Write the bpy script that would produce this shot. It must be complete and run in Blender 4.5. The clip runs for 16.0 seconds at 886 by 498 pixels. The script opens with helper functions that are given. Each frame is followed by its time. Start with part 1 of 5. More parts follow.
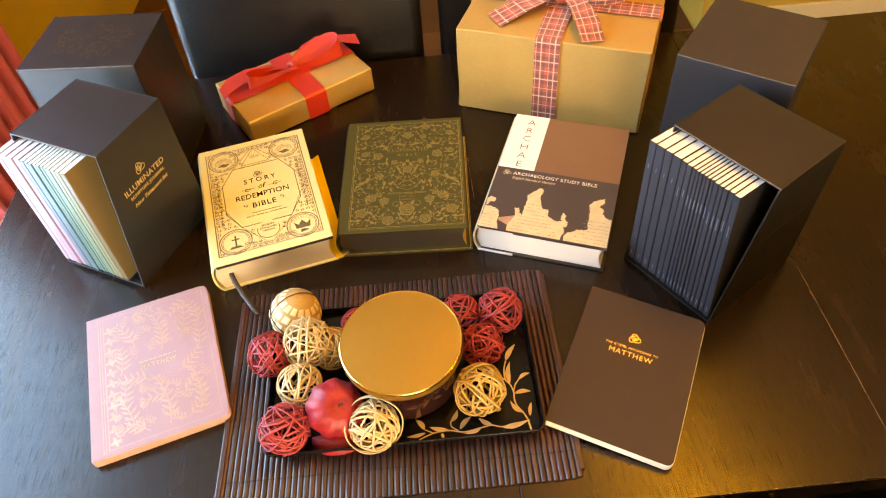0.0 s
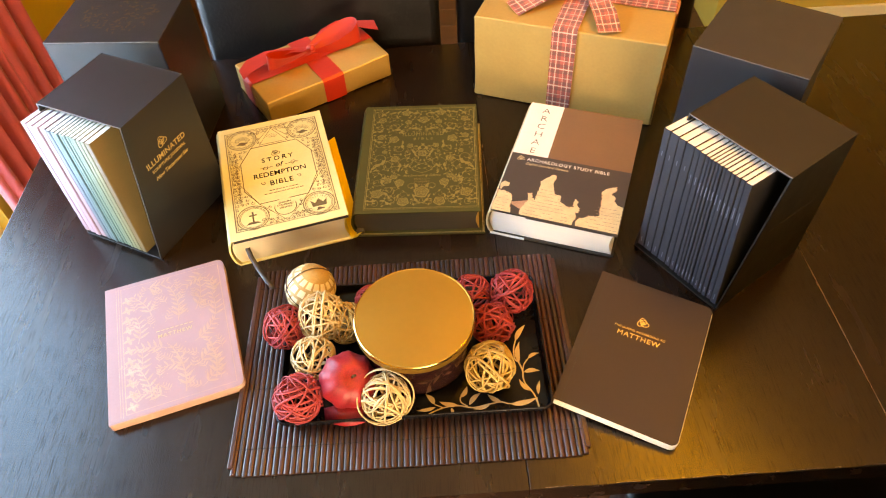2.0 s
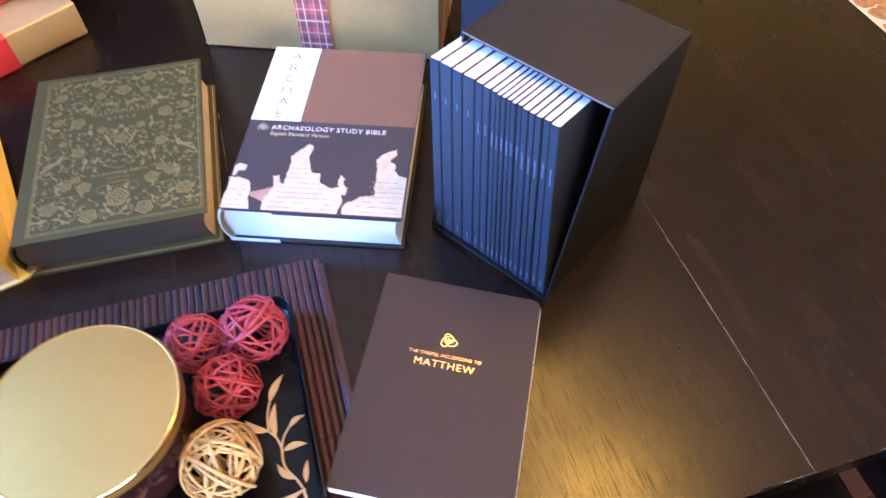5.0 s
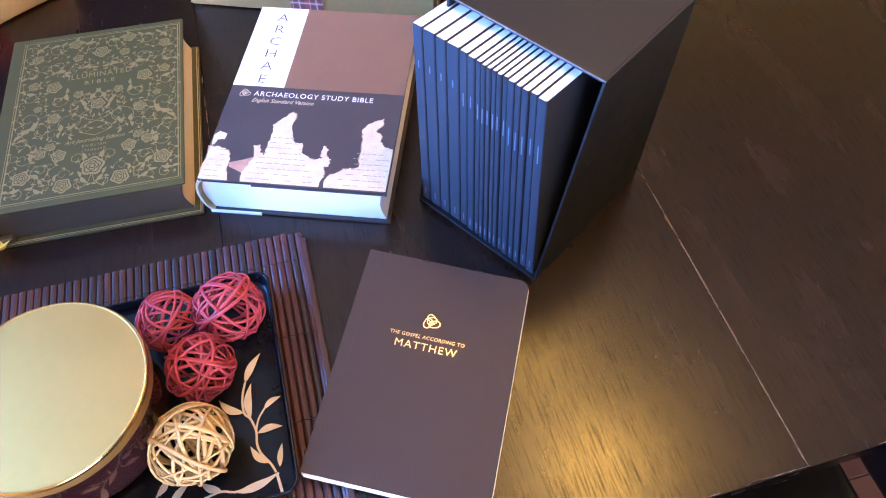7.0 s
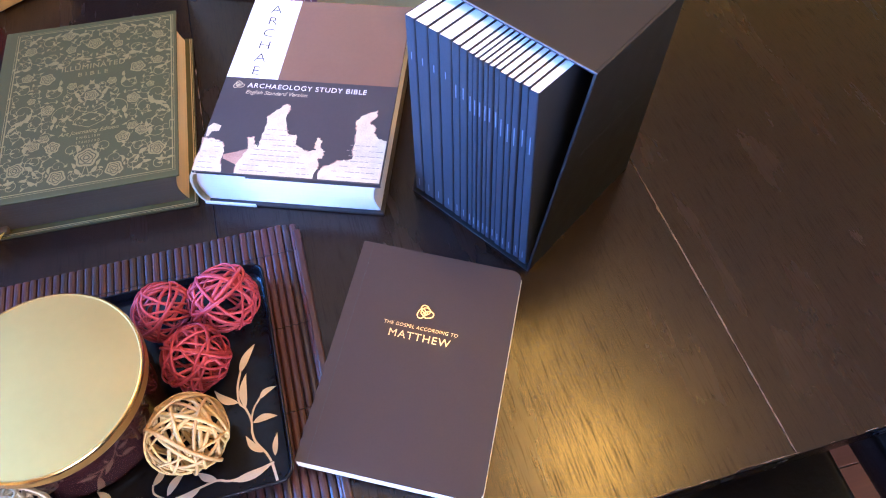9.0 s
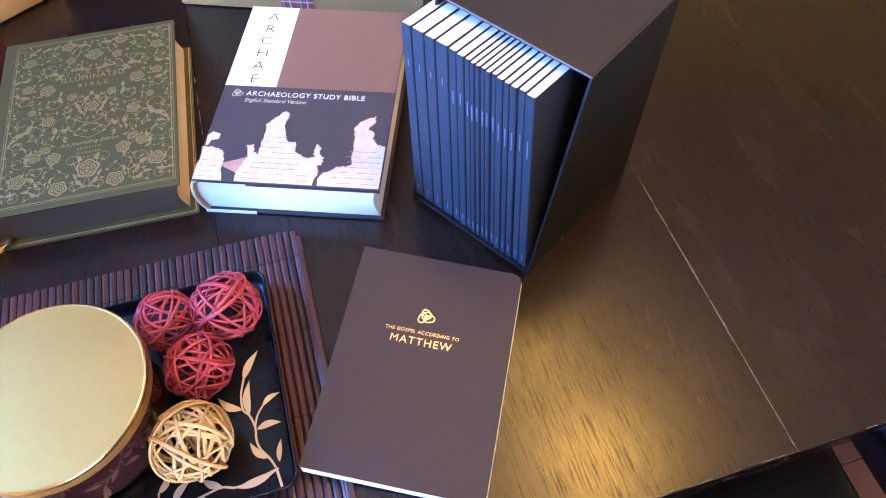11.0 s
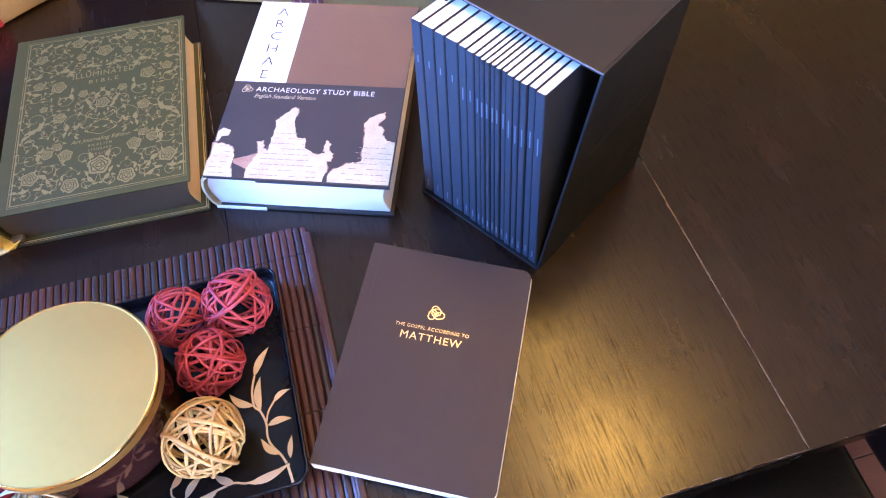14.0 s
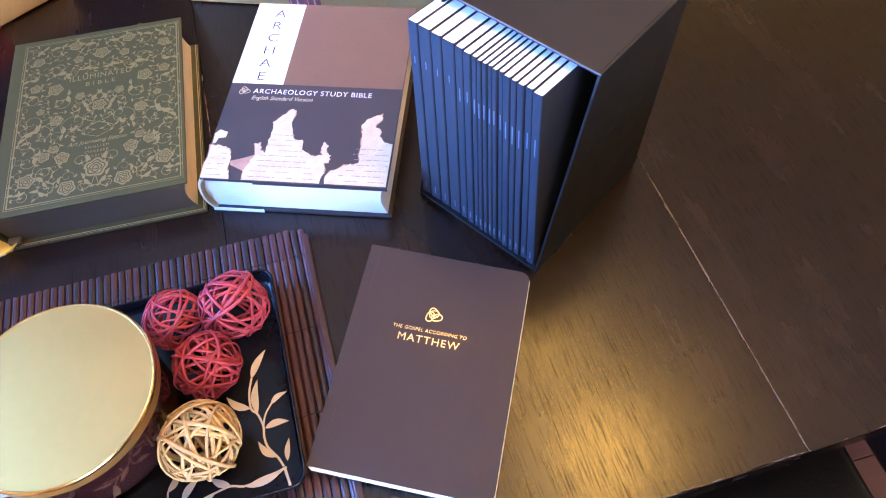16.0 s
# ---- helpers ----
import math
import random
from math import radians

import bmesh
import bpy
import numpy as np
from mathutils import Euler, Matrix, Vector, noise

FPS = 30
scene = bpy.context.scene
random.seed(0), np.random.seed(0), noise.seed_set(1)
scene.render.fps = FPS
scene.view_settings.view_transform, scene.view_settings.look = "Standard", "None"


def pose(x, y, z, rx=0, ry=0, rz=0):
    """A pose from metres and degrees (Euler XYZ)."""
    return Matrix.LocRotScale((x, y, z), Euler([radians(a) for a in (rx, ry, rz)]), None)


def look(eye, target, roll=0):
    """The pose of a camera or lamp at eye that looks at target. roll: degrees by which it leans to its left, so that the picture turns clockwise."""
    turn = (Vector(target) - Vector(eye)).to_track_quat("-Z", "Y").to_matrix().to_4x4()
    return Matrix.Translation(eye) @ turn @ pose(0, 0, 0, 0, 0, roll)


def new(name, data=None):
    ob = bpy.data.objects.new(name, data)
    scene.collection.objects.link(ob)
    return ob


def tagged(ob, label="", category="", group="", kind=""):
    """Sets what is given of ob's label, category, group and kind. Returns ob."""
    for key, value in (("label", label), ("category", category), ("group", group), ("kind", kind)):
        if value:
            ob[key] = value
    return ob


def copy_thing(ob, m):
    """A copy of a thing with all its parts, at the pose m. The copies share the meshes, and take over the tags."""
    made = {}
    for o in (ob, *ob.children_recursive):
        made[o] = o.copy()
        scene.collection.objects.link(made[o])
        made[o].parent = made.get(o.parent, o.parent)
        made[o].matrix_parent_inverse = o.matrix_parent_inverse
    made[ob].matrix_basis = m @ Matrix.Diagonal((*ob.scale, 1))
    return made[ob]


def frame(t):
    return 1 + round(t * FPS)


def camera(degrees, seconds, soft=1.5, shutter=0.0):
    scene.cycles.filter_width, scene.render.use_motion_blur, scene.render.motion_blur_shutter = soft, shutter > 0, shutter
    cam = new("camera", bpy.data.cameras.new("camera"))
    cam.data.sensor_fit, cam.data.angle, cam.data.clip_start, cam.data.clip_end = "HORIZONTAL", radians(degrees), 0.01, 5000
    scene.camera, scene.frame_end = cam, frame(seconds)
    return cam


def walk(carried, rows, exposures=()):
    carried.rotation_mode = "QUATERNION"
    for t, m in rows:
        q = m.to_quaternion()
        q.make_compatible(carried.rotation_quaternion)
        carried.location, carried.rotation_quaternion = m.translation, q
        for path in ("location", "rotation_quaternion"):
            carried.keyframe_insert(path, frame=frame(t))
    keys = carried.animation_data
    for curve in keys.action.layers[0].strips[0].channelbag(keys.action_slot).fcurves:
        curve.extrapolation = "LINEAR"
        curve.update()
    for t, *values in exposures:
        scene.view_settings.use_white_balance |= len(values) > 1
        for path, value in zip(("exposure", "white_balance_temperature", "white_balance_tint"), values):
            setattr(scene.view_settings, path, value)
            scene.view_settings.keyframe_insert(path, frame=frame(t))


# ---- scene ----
cam = camera(66.1, 16.0, soft=1.1, shutter=0.6)
PATH = [
    (0, (0.233, -0.51, 1.514), (0.224, 0.795, -0.001), -5.2),
    (0.5, (0.228, -0.513, 1.506), (0.226, 0.785, -0.016), -3.2),
    (1, (0.203, -0.528, 1.502), (0.203, 0.775, -0.015), -0.7),
    (1.5, (0.208, -0.537, 1.508), (0.173, 0.768, -0.008), -2.6),
    (2, (0.218, -0.538, 1.512), (0.198, 0.763, -0.006), -3.8),
    (2.5, (0.211, -0.527, 1.509), (0.227, 0.763, -0.02), -3.8),
    (3, (0.209, -0.497, 1.486), (0.337, 0.763, -0.061), -3.3),
    (3.5, (0.237, -0.447, 1.439), (0.531, 0.742, -0.142), -4.2),
    (3.7, (0.245, -0.421, 1.430), (0.632, 0.722, -0.164), -4.3),
    (4, (0.253, -0.4, 1.4), (0.754, 0.72, -0.179), -2.5),
    (4.2, (0.274, -0.385, 1.381), (0.781, 0.736, -0.195), -1.4),
    (4.5, (0.317, -0.354, 1.36), (0.78, 0.791, -0.213), -0.5),
    (5, (0.376, -0.338, 1.316), (0.697, 0.815, -0.286), -0.3),
    (5.2, (0.39, -0.333, 1.307), (0.709, 0.806, -0.306), 0.2),
    (7.5, (0.409, -0.316, 1.303), (0.662, 0.746, -0.373), -1.2),
    (8, (0.411, -0.319, 1.305), (0.664, 0.738, -0.374), -1.1),
    (8.5, (0.412, -0.32, 1.304), (0.676, 0.728, -0.379), -0.6),
    (9, (0.409, -0.32, 1.306), (0.677, 0.727, -0.377), -0.6),
    (11.5, (0.411, -0.319, 1.311), (0.673, 0.731, -0.371), -1.9),
    (12, (0.41, -0.316, 1.31), (0.671, 0.732, -0.374), -1.9),
    (12.5, (0.407, -0.314, 1.309), (0.666, 0.728, -0.379), -1.0),
    (13, (0.407, -0.312, 1.308), (0.665, 0.725, -0.384), -1.3),
    (13.5, (0.407, -0.31, 1.31), (0.638, 0.727, -0.384), -2.8),
    (14, (0.412, -0.315, 1.313), (0.642, 0.721, -0.383), -3.1),
    (14.5, (0.417, -0.319, 1.313), (0.647, 0.718, -0.382), -3.5),
    (15, (0.416, -0.32, 1.313), (0.646, 0.72, -0.379), -3.3),
    (15.5, (0.414, -0.318, 1.311), (0.644, 0.723, -0.381), -3.2),
    (16, (0.414, -0.315, 1.311), (0.646, 0.726, -0.381), -3.2),
]
EXPOSURES = [
    (0.0, -0.16, 10400, 12),
    (2.3, -0.16, 10400, 12),
    (3.0, -0.15, 12000, 15),
    (3.6, -0.09, 7300, 17),
    (4.2, 0.08, 5150, 19),
    (5.0, 0.22, 4430, 20),
    (7.5, 0.25, 4300, 22),
    (16.0, 0.25, 4300, 22),
]
walk(cam, [(t, look(eye, target, roll)) for t, eye, target, roll in PATH], EXPOSURES)

# ---- world and large lights ----
world = bpy.data.worlds.new("sky")
scene.world = world
world.use_nodes = True
wn = world.node_tree
sky = wn.nodes.new("ShaderNodeTexSky")
sky.sky_type, sky.sun_disc = "NISHITA", False
sky.sun_elevation, sky.sun_rotation = radians(35), radians(150)
wn.links.new(sky.outputs["Color"], wn.nodes["Background"].inputs["Color"])
wn.nodes["Background"].inputs["Strength"].default_value = 0.12


def lamp(name, kind, energy, colour, m, size=0.1, size_y=0.0):
    data = bpy.data.lights.new(name, kind)
    data.energy, data.color = energy, colour
    if kind == "AREA":
        data.size = size
        if size_y:
            data.shape, data.size_y = "RECTANGLE", size_y
    else:
        data.shadow_soft_size = size
    ob = new(name, data)
    ob.matrix_world = m
    return ob


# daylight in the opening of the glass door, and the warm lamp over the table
lamp("door_daylight", "AREA", 170, (0.225, 0.50, 1.0), look((-1.075, 0.22, 1.1), (0.5, 0.22, 1.0)), 1.2, 2.0)
lamp("unseen_warm_bulb", "POINT", 37, (1.0, 0.445, 0.024), pose(0.905, 0.07, 2.05), 0.13)
# a second, unseen bulb, added to lengthen the warm glow on the table
lamp("unseen_warm_bulb", "POINT", 17, (1.0, 0.445, 0.024), pose(0.83, 0.42, 2.08), 0.14)
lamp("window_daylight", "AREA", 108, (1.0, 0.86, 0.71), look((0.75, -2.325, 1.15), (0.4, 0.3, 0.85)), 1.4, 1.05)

# ---- materials ----


def mat(name, colour, rough=0.5, metal=0.0, spread=0.15, scale=40.0, bump=0.0, bump_scale=200.0, coat=0.0, stretch=(1, 1, 1), spec=0.5, sheen=0.0, fine=0.0):
    """A surface with colour variation at two scales and fine relief."""
    m = bpy.data.materials.new(name)
    m.use_nodes = True
    nt = m.node_tree
    b = nt.nodes["Principled BSDF"]
    b.inputs["Roughness"].default_value = rough
    b.inputs["Metallic"].default_value = metal
    b.inputs["Coat Weight"].default_value = coat
    b.inputs["Coat Roughness"].default_value = 0.12
    b.inputs["Specular IOR Level"].default_value = spec
    b.inputs["Sheen Weight"].default_value = sheen
    tc = nt.nodes.new("ShaderNodeTexCoord")
    mp = nt.nodes.new("ShaderNodeMapping")
    mp.inputs["Scale"].default_value = stretch
    nt.links.new(tc.outputs["Object"], mp.inputs["Vector"])
    n1 = nt.nodes.new("ShaderNodeTexNoise")
    n1.inputs["Scale"].default_value, n1.inputs["Detail"].default_value = scale, 6
    nt.links.new(mp.outputs["Vector"], n1.inputs["Vector"])
    n2 = nt.nodes.new("ShaderNodeTexNoise")
    n2.inputs["Scale"].default_value, n2.inputs["Detail"].default_value = scale * 9, 3
    nt.links.new(mp.outputs["Vector"], n2.inputs["Vector"])
    mixn = nt.nodes.new("ShaderNodeMath")
    mixn.operation = "MULTIPLY_ADD"
    mixn.inputs[1].default_value = 0.45
    nt.links.new(n2.outputs["Fac"], mixn.inputs[0])
    half = nt.nodes.new("ShaderNodeMath")
    half.operation = "MULTIPLY"
    half.inputs[1].default_value = 0.55
    nt.links.new(n1.outputs["Fac"], half.inputs[0])
    nt.links.new(half.outputs[0], mixn.inputs[2])
    ramp = nt.nodes.new("ShaderNodeValToRGB")
    lo = [max(0, c * (1 - spread)) for c in colour]
    hi = [min(1, c * (1 + spread)) for c in colour]
    ramp.color_ramp.elements[0].position, ramp.color_ramp.elements[1].position = 0.3, 0.7
    ramp.color_ramp.elements[0].color, ramp.color_ramp.elements[1].color = (*lo, 1), (*hi, 1)
    nt.links.new(mixn.outputs[0], ramp.inputs["Fac"])
    nt.links.new(ramp.outputs["Color"], b.inputs["Base Color"])
    rr = nt.nodes.new("ShaderNodeMapRange")
    rr.inputs["To Min"].default_value, rr.inputs["To Max"].default_value = max(0.02, rough * 0.82), min(1, rough * 1.18)
    nt.links.new(n1.outputs["Fac"], rr.inputs["Value"])
    nt.links.new(rr.outputs["Result"], b.inputs["Roughness"])
    if bump:
        nb = nt.nodes.new("ShaderNodeTexNoise")
        nb.inputs["Scale"].default_value, nb.inputs["Detail"].default_value = bump_scale, 4
        nt.links.new(mp.outputs["Vector"], nb.inputs["Vector"])
        bp = nt.nodes.new("ShaderNodeBump")
        bp.inputs["Strength"].default_value, bp.inputs["Distance"].default_value = bump, 0.001
        nt.links.new(nb.outputs["Fac"], bp.inputs["Height"])
        nt.links.new(bp.outputs["Normal"], b.inputs["Normal"])
    return m


M = {}
M["table"] = mat("espresso_wood", (0.0100, 0.0044, 0.0023), 0.265, 0, 0.4, 34, 0, 190, stretch=(1, 0.22, 1), spec=0.38, coat=0.03)


def open_pores(m):
    """Short open pores along the grain, cut into the finish, over a faintly rippled varnish."""
    nt = m.node_tree
    b = nt.nodes["Principled BSDF"]
    b.inputs["Coat Roughness"].default_value = 0.16
    tc = nt.nodes.new("ShaderNodeTexCoord")
    heights = []
    for scale, detail, low, high, squash in ((700, 1.5, 0.52, 0.74, 0.045), (75, 3.0, 0.25, 0.75, 0.35)):
        mp = nt.nodes.new("ShaderNodeMapping")
        mp.inputs["Scale"].default_value = (1, squash, 1)
        n = nt.nodes.new("ShaderNodeTexNoise")
        n.inputs["Scale"].default_value, n.inputs["Detail"].default_value = scale, detail
        r = nt.nodes.new("ShaderNodeMapRange")
        r.inputs["From Min"].default_value, r.inputs["From Max"].default_value = low, high
        nt.links.new(tc.outputs["Object"], mp.inputs["Vector"])
        nt.links.new(mp.outputs["Vector"], n.inputs["Vector"])
        nt.links.new(n.outputs["Fac"], r.inputs["Value"])
        heights.append(r)
    pore = nt.nodes.new("ShaderNodeBump")
    pore.invert = True
    pore.inputs["Strength"].default_value, pore.inputs["Distance"].default_value = 0.36, 0.00012
    ripple = nt.nodes.new("ShaderNodeBump")
    ripple.inputs["Strength"].default_value, ripple.inputs["Distance"].default_value = 0.17, 0.0005
    nt.links.new(heights[1].outputs["Result"], ripple.inputs["Height"])
    nt.links.new(heights[0].outputs["Result"], pore.inputs["Height"])
    nt.links.new(ripple.outputs["Normal"], pore.inputs["Normal"])
    nt.links.new(pore.outputs["Normal"], b.inputs["Normal"])
    nt.links.new(pore.outputs["Normal"], b.inputs["Coat Normal"])
    dull = nt.nodes.new("ShaderNodeMapRange")
    dull.inputs["To Min"].default_value, dull.inputs["To Max"].default_value = 0.40, 0.22
    nt.links.new(heights[0].outputs["Result"], dull.inputs["Value"])
    nt.links.new(dull.outputs["Result"], b.inputs["Specular IOR Level"])


open_pores(M["table"])
M["table_edge"] = mat("worn_edge_wood", (0.035, 0.022, 0.014), 0.5, 0, 0.6, 60, 0.4, 200)
M["worn"] = mat("bare_wood_wear", (0.16, 0.115, 0.08), 0.6, 0, 0.4, 90)
M["slat"] = mat("stained_bamboo", (0.0165, 0.0095, 0.0085), 0.36, 0, 0.7, 30, 0.3, 160, stretch=(1, 0.1, 1))
M["thread"] = mat("dark_thread", (0.010, 0.007, 0.007), 0.8)
M["tray"] = mat("black_glaze", (0.006, 0.006, 0.008), 0.24, 0, 0.2, 30, 0.04, 60, spec=0.2)
M["vine"] = mat("cream_glaze", (0.52, 0.42, 0.27), 0.45, 0, 0.12, 120)
M["gold_lid"] = mat("satin_gold_metal", (0.43, 0.262, 0.060), 0.50, 1.0, 0.04, 15, 0.02, 500)
M["gold_rim"] = mat("polished_gold_metal", (0.78, 0.56, 0.22), 0.2, 1.0, 0.05, 30)
M["jar"] = mat("dark_red_glass", (0.020, 0.006, 0.006), 0.08, 0, 0.3, 20, spec=0.6, coat=0.5)
M["red_cane"] = mat("red_cane", (0.37, 0.046, 0.052), 0.55, 0, 0.35, 70, 0.3, 400)
M["cane"] = mat("natural_cane", (0.50, 0.345, 0.115), 0.55, 0, 0.3, 70, 0.3, 400)
M["pale_cane"] = mat("pale_cane", (0.57, 0.44, 0.25), 0.5, 0, 0.25, 70, 0.3, 400)
M["pod"] = mat("red_dried_pod", (0.27, 0.012, 0.022), 0.48, 0, 0.45, 60, 0.5, 90, stretch=(1, 1, 0.25))
M["husk_patch"] = mat("cream_husk", (0.74, 0.62, 0.38), 0.5, 0, 0.2, 60)
M["husk"] = mat("woven_husk", (0.42, 0.27, 0.10), 0.5, 0, 0.3, 50, 0.3, 200)
M["husk_dark"] = mat("dark_binding", (0.06, 0.03, 0.015), 0.6)
M["brown_cover"] = mat("dark_brown_card", (0.036, 0.0237, 0.0190), 0.55, 0, 0.08, 60, 0.12, 900, spec=0.3)
M["navy_cover"] = mat("navy_card", (0.0265, 0.0280, 0.0365), 0.5, 0, 0.1, 60, 0.12, 900, spec=0.4)
M["black_board"] = mat("black_slipcase_board", (0.013, 0.0118, 0.0115), 0.5, 0, 0.12, 40, 0.12, 900, spec=0.35)
M["navy_board"] = mat("navy_slipcase_board", (0.021, 0.020, 0.023), 0.5, 0, 0.12, 40, 0.12, 900)
M["case_black"] = mat("charcoal_case_board", (0.0105, 0.0102, 0.0118), 0.42, 0, 0.12, 40, 0.12, 900)
M["worn_board"] = mat("worn_grey_board", (0.11, 0.10, 0.095), 0.6, 0, 0.5, 120)
# front panel colour, lighter than the charcoal case's other panels
M["grey_board"] = mat("lighter_grey_front", (0.050, 0.047, 0.044), 0.42, 0, 0.15, 40, 0.12, 900)
M["page"] = mat("white_page_edges", (0.78, 0.77, 0.74), 0.75, 0, 0.05, 20, 0.5, 60, stretch=(0.02, 0.02, 14))
M["cream_page"] = mat("cream_page_edges", (0.70, 0.62, 0.47), 0.75, 0, 0.06, 20, 0.5, 60, stretch=(0.02, 0.02, 14))
# gilding with the dark table's reflection put into its colour
M["gilt_shaded"] = mat("shaded_gilt_page_edges", (0.135, 0.10, 0.060), 0.38, 0.4, 0.15, 20, 0.4, 60, stretch=(0.02, 0.02, 14))
M["top_page"] = mat("page_tops", (0.80, 0.79, 0.76), 0.75, 0, 0.05, 200)
M["yellow_page"] = mat("yellow_page_edges", (0.80, 0.58, 0.07), 0.6, 0, 0.06, 20, 0.4, 60, stretch=(0.02, 0.02, 14))
M["white_jacket"] = mat("white_jacket_paper", (0.80, 0.78, 0.74), 0.42, 0, 0.03, 30, 0.05, 300)
M["cream_jacket"] = mat("cream_jacket_paper", (0.76, 0.695, 0.35), 0.42, 0, 0.04, 30, 0.05, 300)
M["scroll_brown"] = mat("brown_parchment_print", (0.36, 0.22, 0.15), 0.5, 0, 0.4, 70)
M["pale_ink"] = mat("pale_grey_ink", (0.46, 0.43, 0.36), 0.5)
M["grey_ink"] = mat("grey_ink", (0.19, 0.145, 0.075), 0.5, 0.2, 0.1, 80)
M["black_ink"] = mat("black_ink", (0.015, 0.013, 0.012), 0.5)
M["olive_cover"] = mat("olive_green_cloth", (0.064, 0.059, 0.0155), 0.5, 0, 0.12, 70, 0.25, 1100, spec=0.2)
M["foil"] = mat("gold_foil", (0.31, 0.245, 0.095), 0.42, 0.6, 0.15, 90)
M["rose_foil"] = mat("rose_gold_foil", (0.47, 0.31, 0.25), 0.37, 0.25, 0.25, 60)
# the same gilding, brighter: lamplight on the fore-edge put into the colour
M["gilt_lit"] = mat("lit_gilt_fore_edge", (0.74, 0.56, 0.27), 0.36, 0.3, 0.12, 20, 0.4, 60, stretch=(0.02, 0.02, 14))
M["pale_foil"] = mat("pale_gold_foil", (0.62, 0.50, 0.27), 0.30, 0.8, 0.2, 60)
M["brown_jacket"] = mat("brown_jacket_paper", (0.170, 0.096, 0.055), 0.4, 0, 0.06, 30, 0.05, 400)
M["dark_jacket"] = mat("dark_brown_jacket_paper", (0.047, 0.040, 0.041), 0.4, 0, 0.06, 30, 0.05, 400)
M["scroll"] = mat("parchment_print", (0.55, 0.465, 0.29), 0.5, 0, 0.22, 70)
M["cover_dark"] = mat("dark_binding_cloth", (0.020, 0.016, 0.014), 0.6, 0, 0.1, 80, 0.2, 900)
M["pink_cover"] = mat("dusty_pink_card", (0.33, 0.208, 0.236), 0.45, 0, 0.06, 40, 0.1, 700)
M["pink_page"] = mat("pale_pink_page_edges", (0.46, 0.29, 0.24), 0.7, 0, 0.08, 20, 0.4, 60, stretch=(0.02, 0.02, 14))
M["kraft"] = mat("gold_kraft_paper", (0.48, 0.315, 0.105), 0.38, 0.2, 0.07, 22, 0.25, 28)
M["red_ribbon"] = mat("red_satin_ribbon", (0.48, 0.024, 0.014), 0.42, 0, 0.12, 40, 0.15, 500, stretch=(1, 6, 1), sheen=0.1)
M["leather"] = mat("black_leather", (0.0065, 0.0050, 0.0042), 0.32, 0, 0.25, 30, 0.5, 160, spec=0.3)
M["chair_wood"] = mat("dark_chair_wood", (0.018, 0.010, 0.007), 0.4, 0, 0.4, 40, stretch=(1, 1, 0.1))
M["curtain"] = mat("red_curtain_cloth", (0.52, 0.082, 0.090), 0.7, 0, 0.12, 30, 0.2, 900, sheen=0.4)
M["wall"] = mat("yellow_wall_paint", (0.55, 0.37, 0.06), 0.7, 0, 0.04, 6, 0.15, 120)
# warm lamplight is put into the unseen ceiling's colour
M["ceiling"] = mat("warm_tinted_ceiling_paint", (0.58, 0.46, 0.25), 0.8, 0, 0.03, 6, 0.1, 120)
M["trim"] = mat("cream_trim_paint", (0.75, 0.64, 0.36), 0.45, 0, 0.04, 20)
M["floor"] = mat("red_brown_floor_wood", (0.11, 0.040, 0.018), 0.4, 0, 0.35, 20, 0.2, 120, stretch=(0.1, 1, 1))
M["paper"] = mat("flyer_paper", (0.76, 0.73, 0.62), 0.45, 0, 0.04, 40)
M["green_ink"] = mat("dark_green_print", (0.02, 0.055, 0.03), 0.45, 0, 0.1, 60)
M["food_print"] = mat("tan_picture_print", (0.40, 0.23, 0.09), 0.45, 0, 0.75, 90)
M["text_ink"] = mat("grey_print", (0.25, 0.23, 0.19), 0.5)
M["black_plastic"] = mat("black_plastic", (0.008, 0.008, 0.008), 0.45, 0, 0.1, 40, spec=0.25)
M["marker"] = mat("grey_satin_marker", (0.030, 0.028, 0.032), 0.45, 0, 0.15, 60)


def vary(m, other, low=0.0, high=1.0):
    """Mix the surface's colour towards another one from piece to piece."""
    nt = m.node_tree
    b = nt.nodes["Principled BSDF"]
    link = b.inputs["Base Color"].links[0]
    src = link.from_socket
    info = nt.nodes.new("ShaderNodeObjectInfo")
    rng_ = nt.nodes.new("ShaderNodeMapRange")
    rng_.inputs["To Min"].default_value, rng_.inputs["To Max"].default_value = low, high
    nt.links.new(info.outputs["Random"], rng_.inputs["Value"])
    mx = nt.nodes.new("ShaderNodeMix")
    mx.data_type = "RGBA"
    nt.links.new(rng_.outputs["Result"], mx.inputs["Factor"])
    nt.links.new(src, mx.inputs[6])
    mx.inputs[7].default_value = (*other, 1)
    nt.links.new(mx.outputs[2], b.inputs["Base Color"])


vary(M["slat"], (0.060, 0.017, 0.013), 0.0, 0.8)
vary(M["red_cane"], (0.26, 0.012, 0.022), 0.0, 0.7)
vary(M["cane"], (0.42, 0.25, 0.09), 0.0, 0.7)
vary(M["pale_cane"], (0.50, 0.36, 0.17), 0.0, 0.7)
vary(M["floor"], (0.06, 0.022, 0.012), 0.0, 0.8)


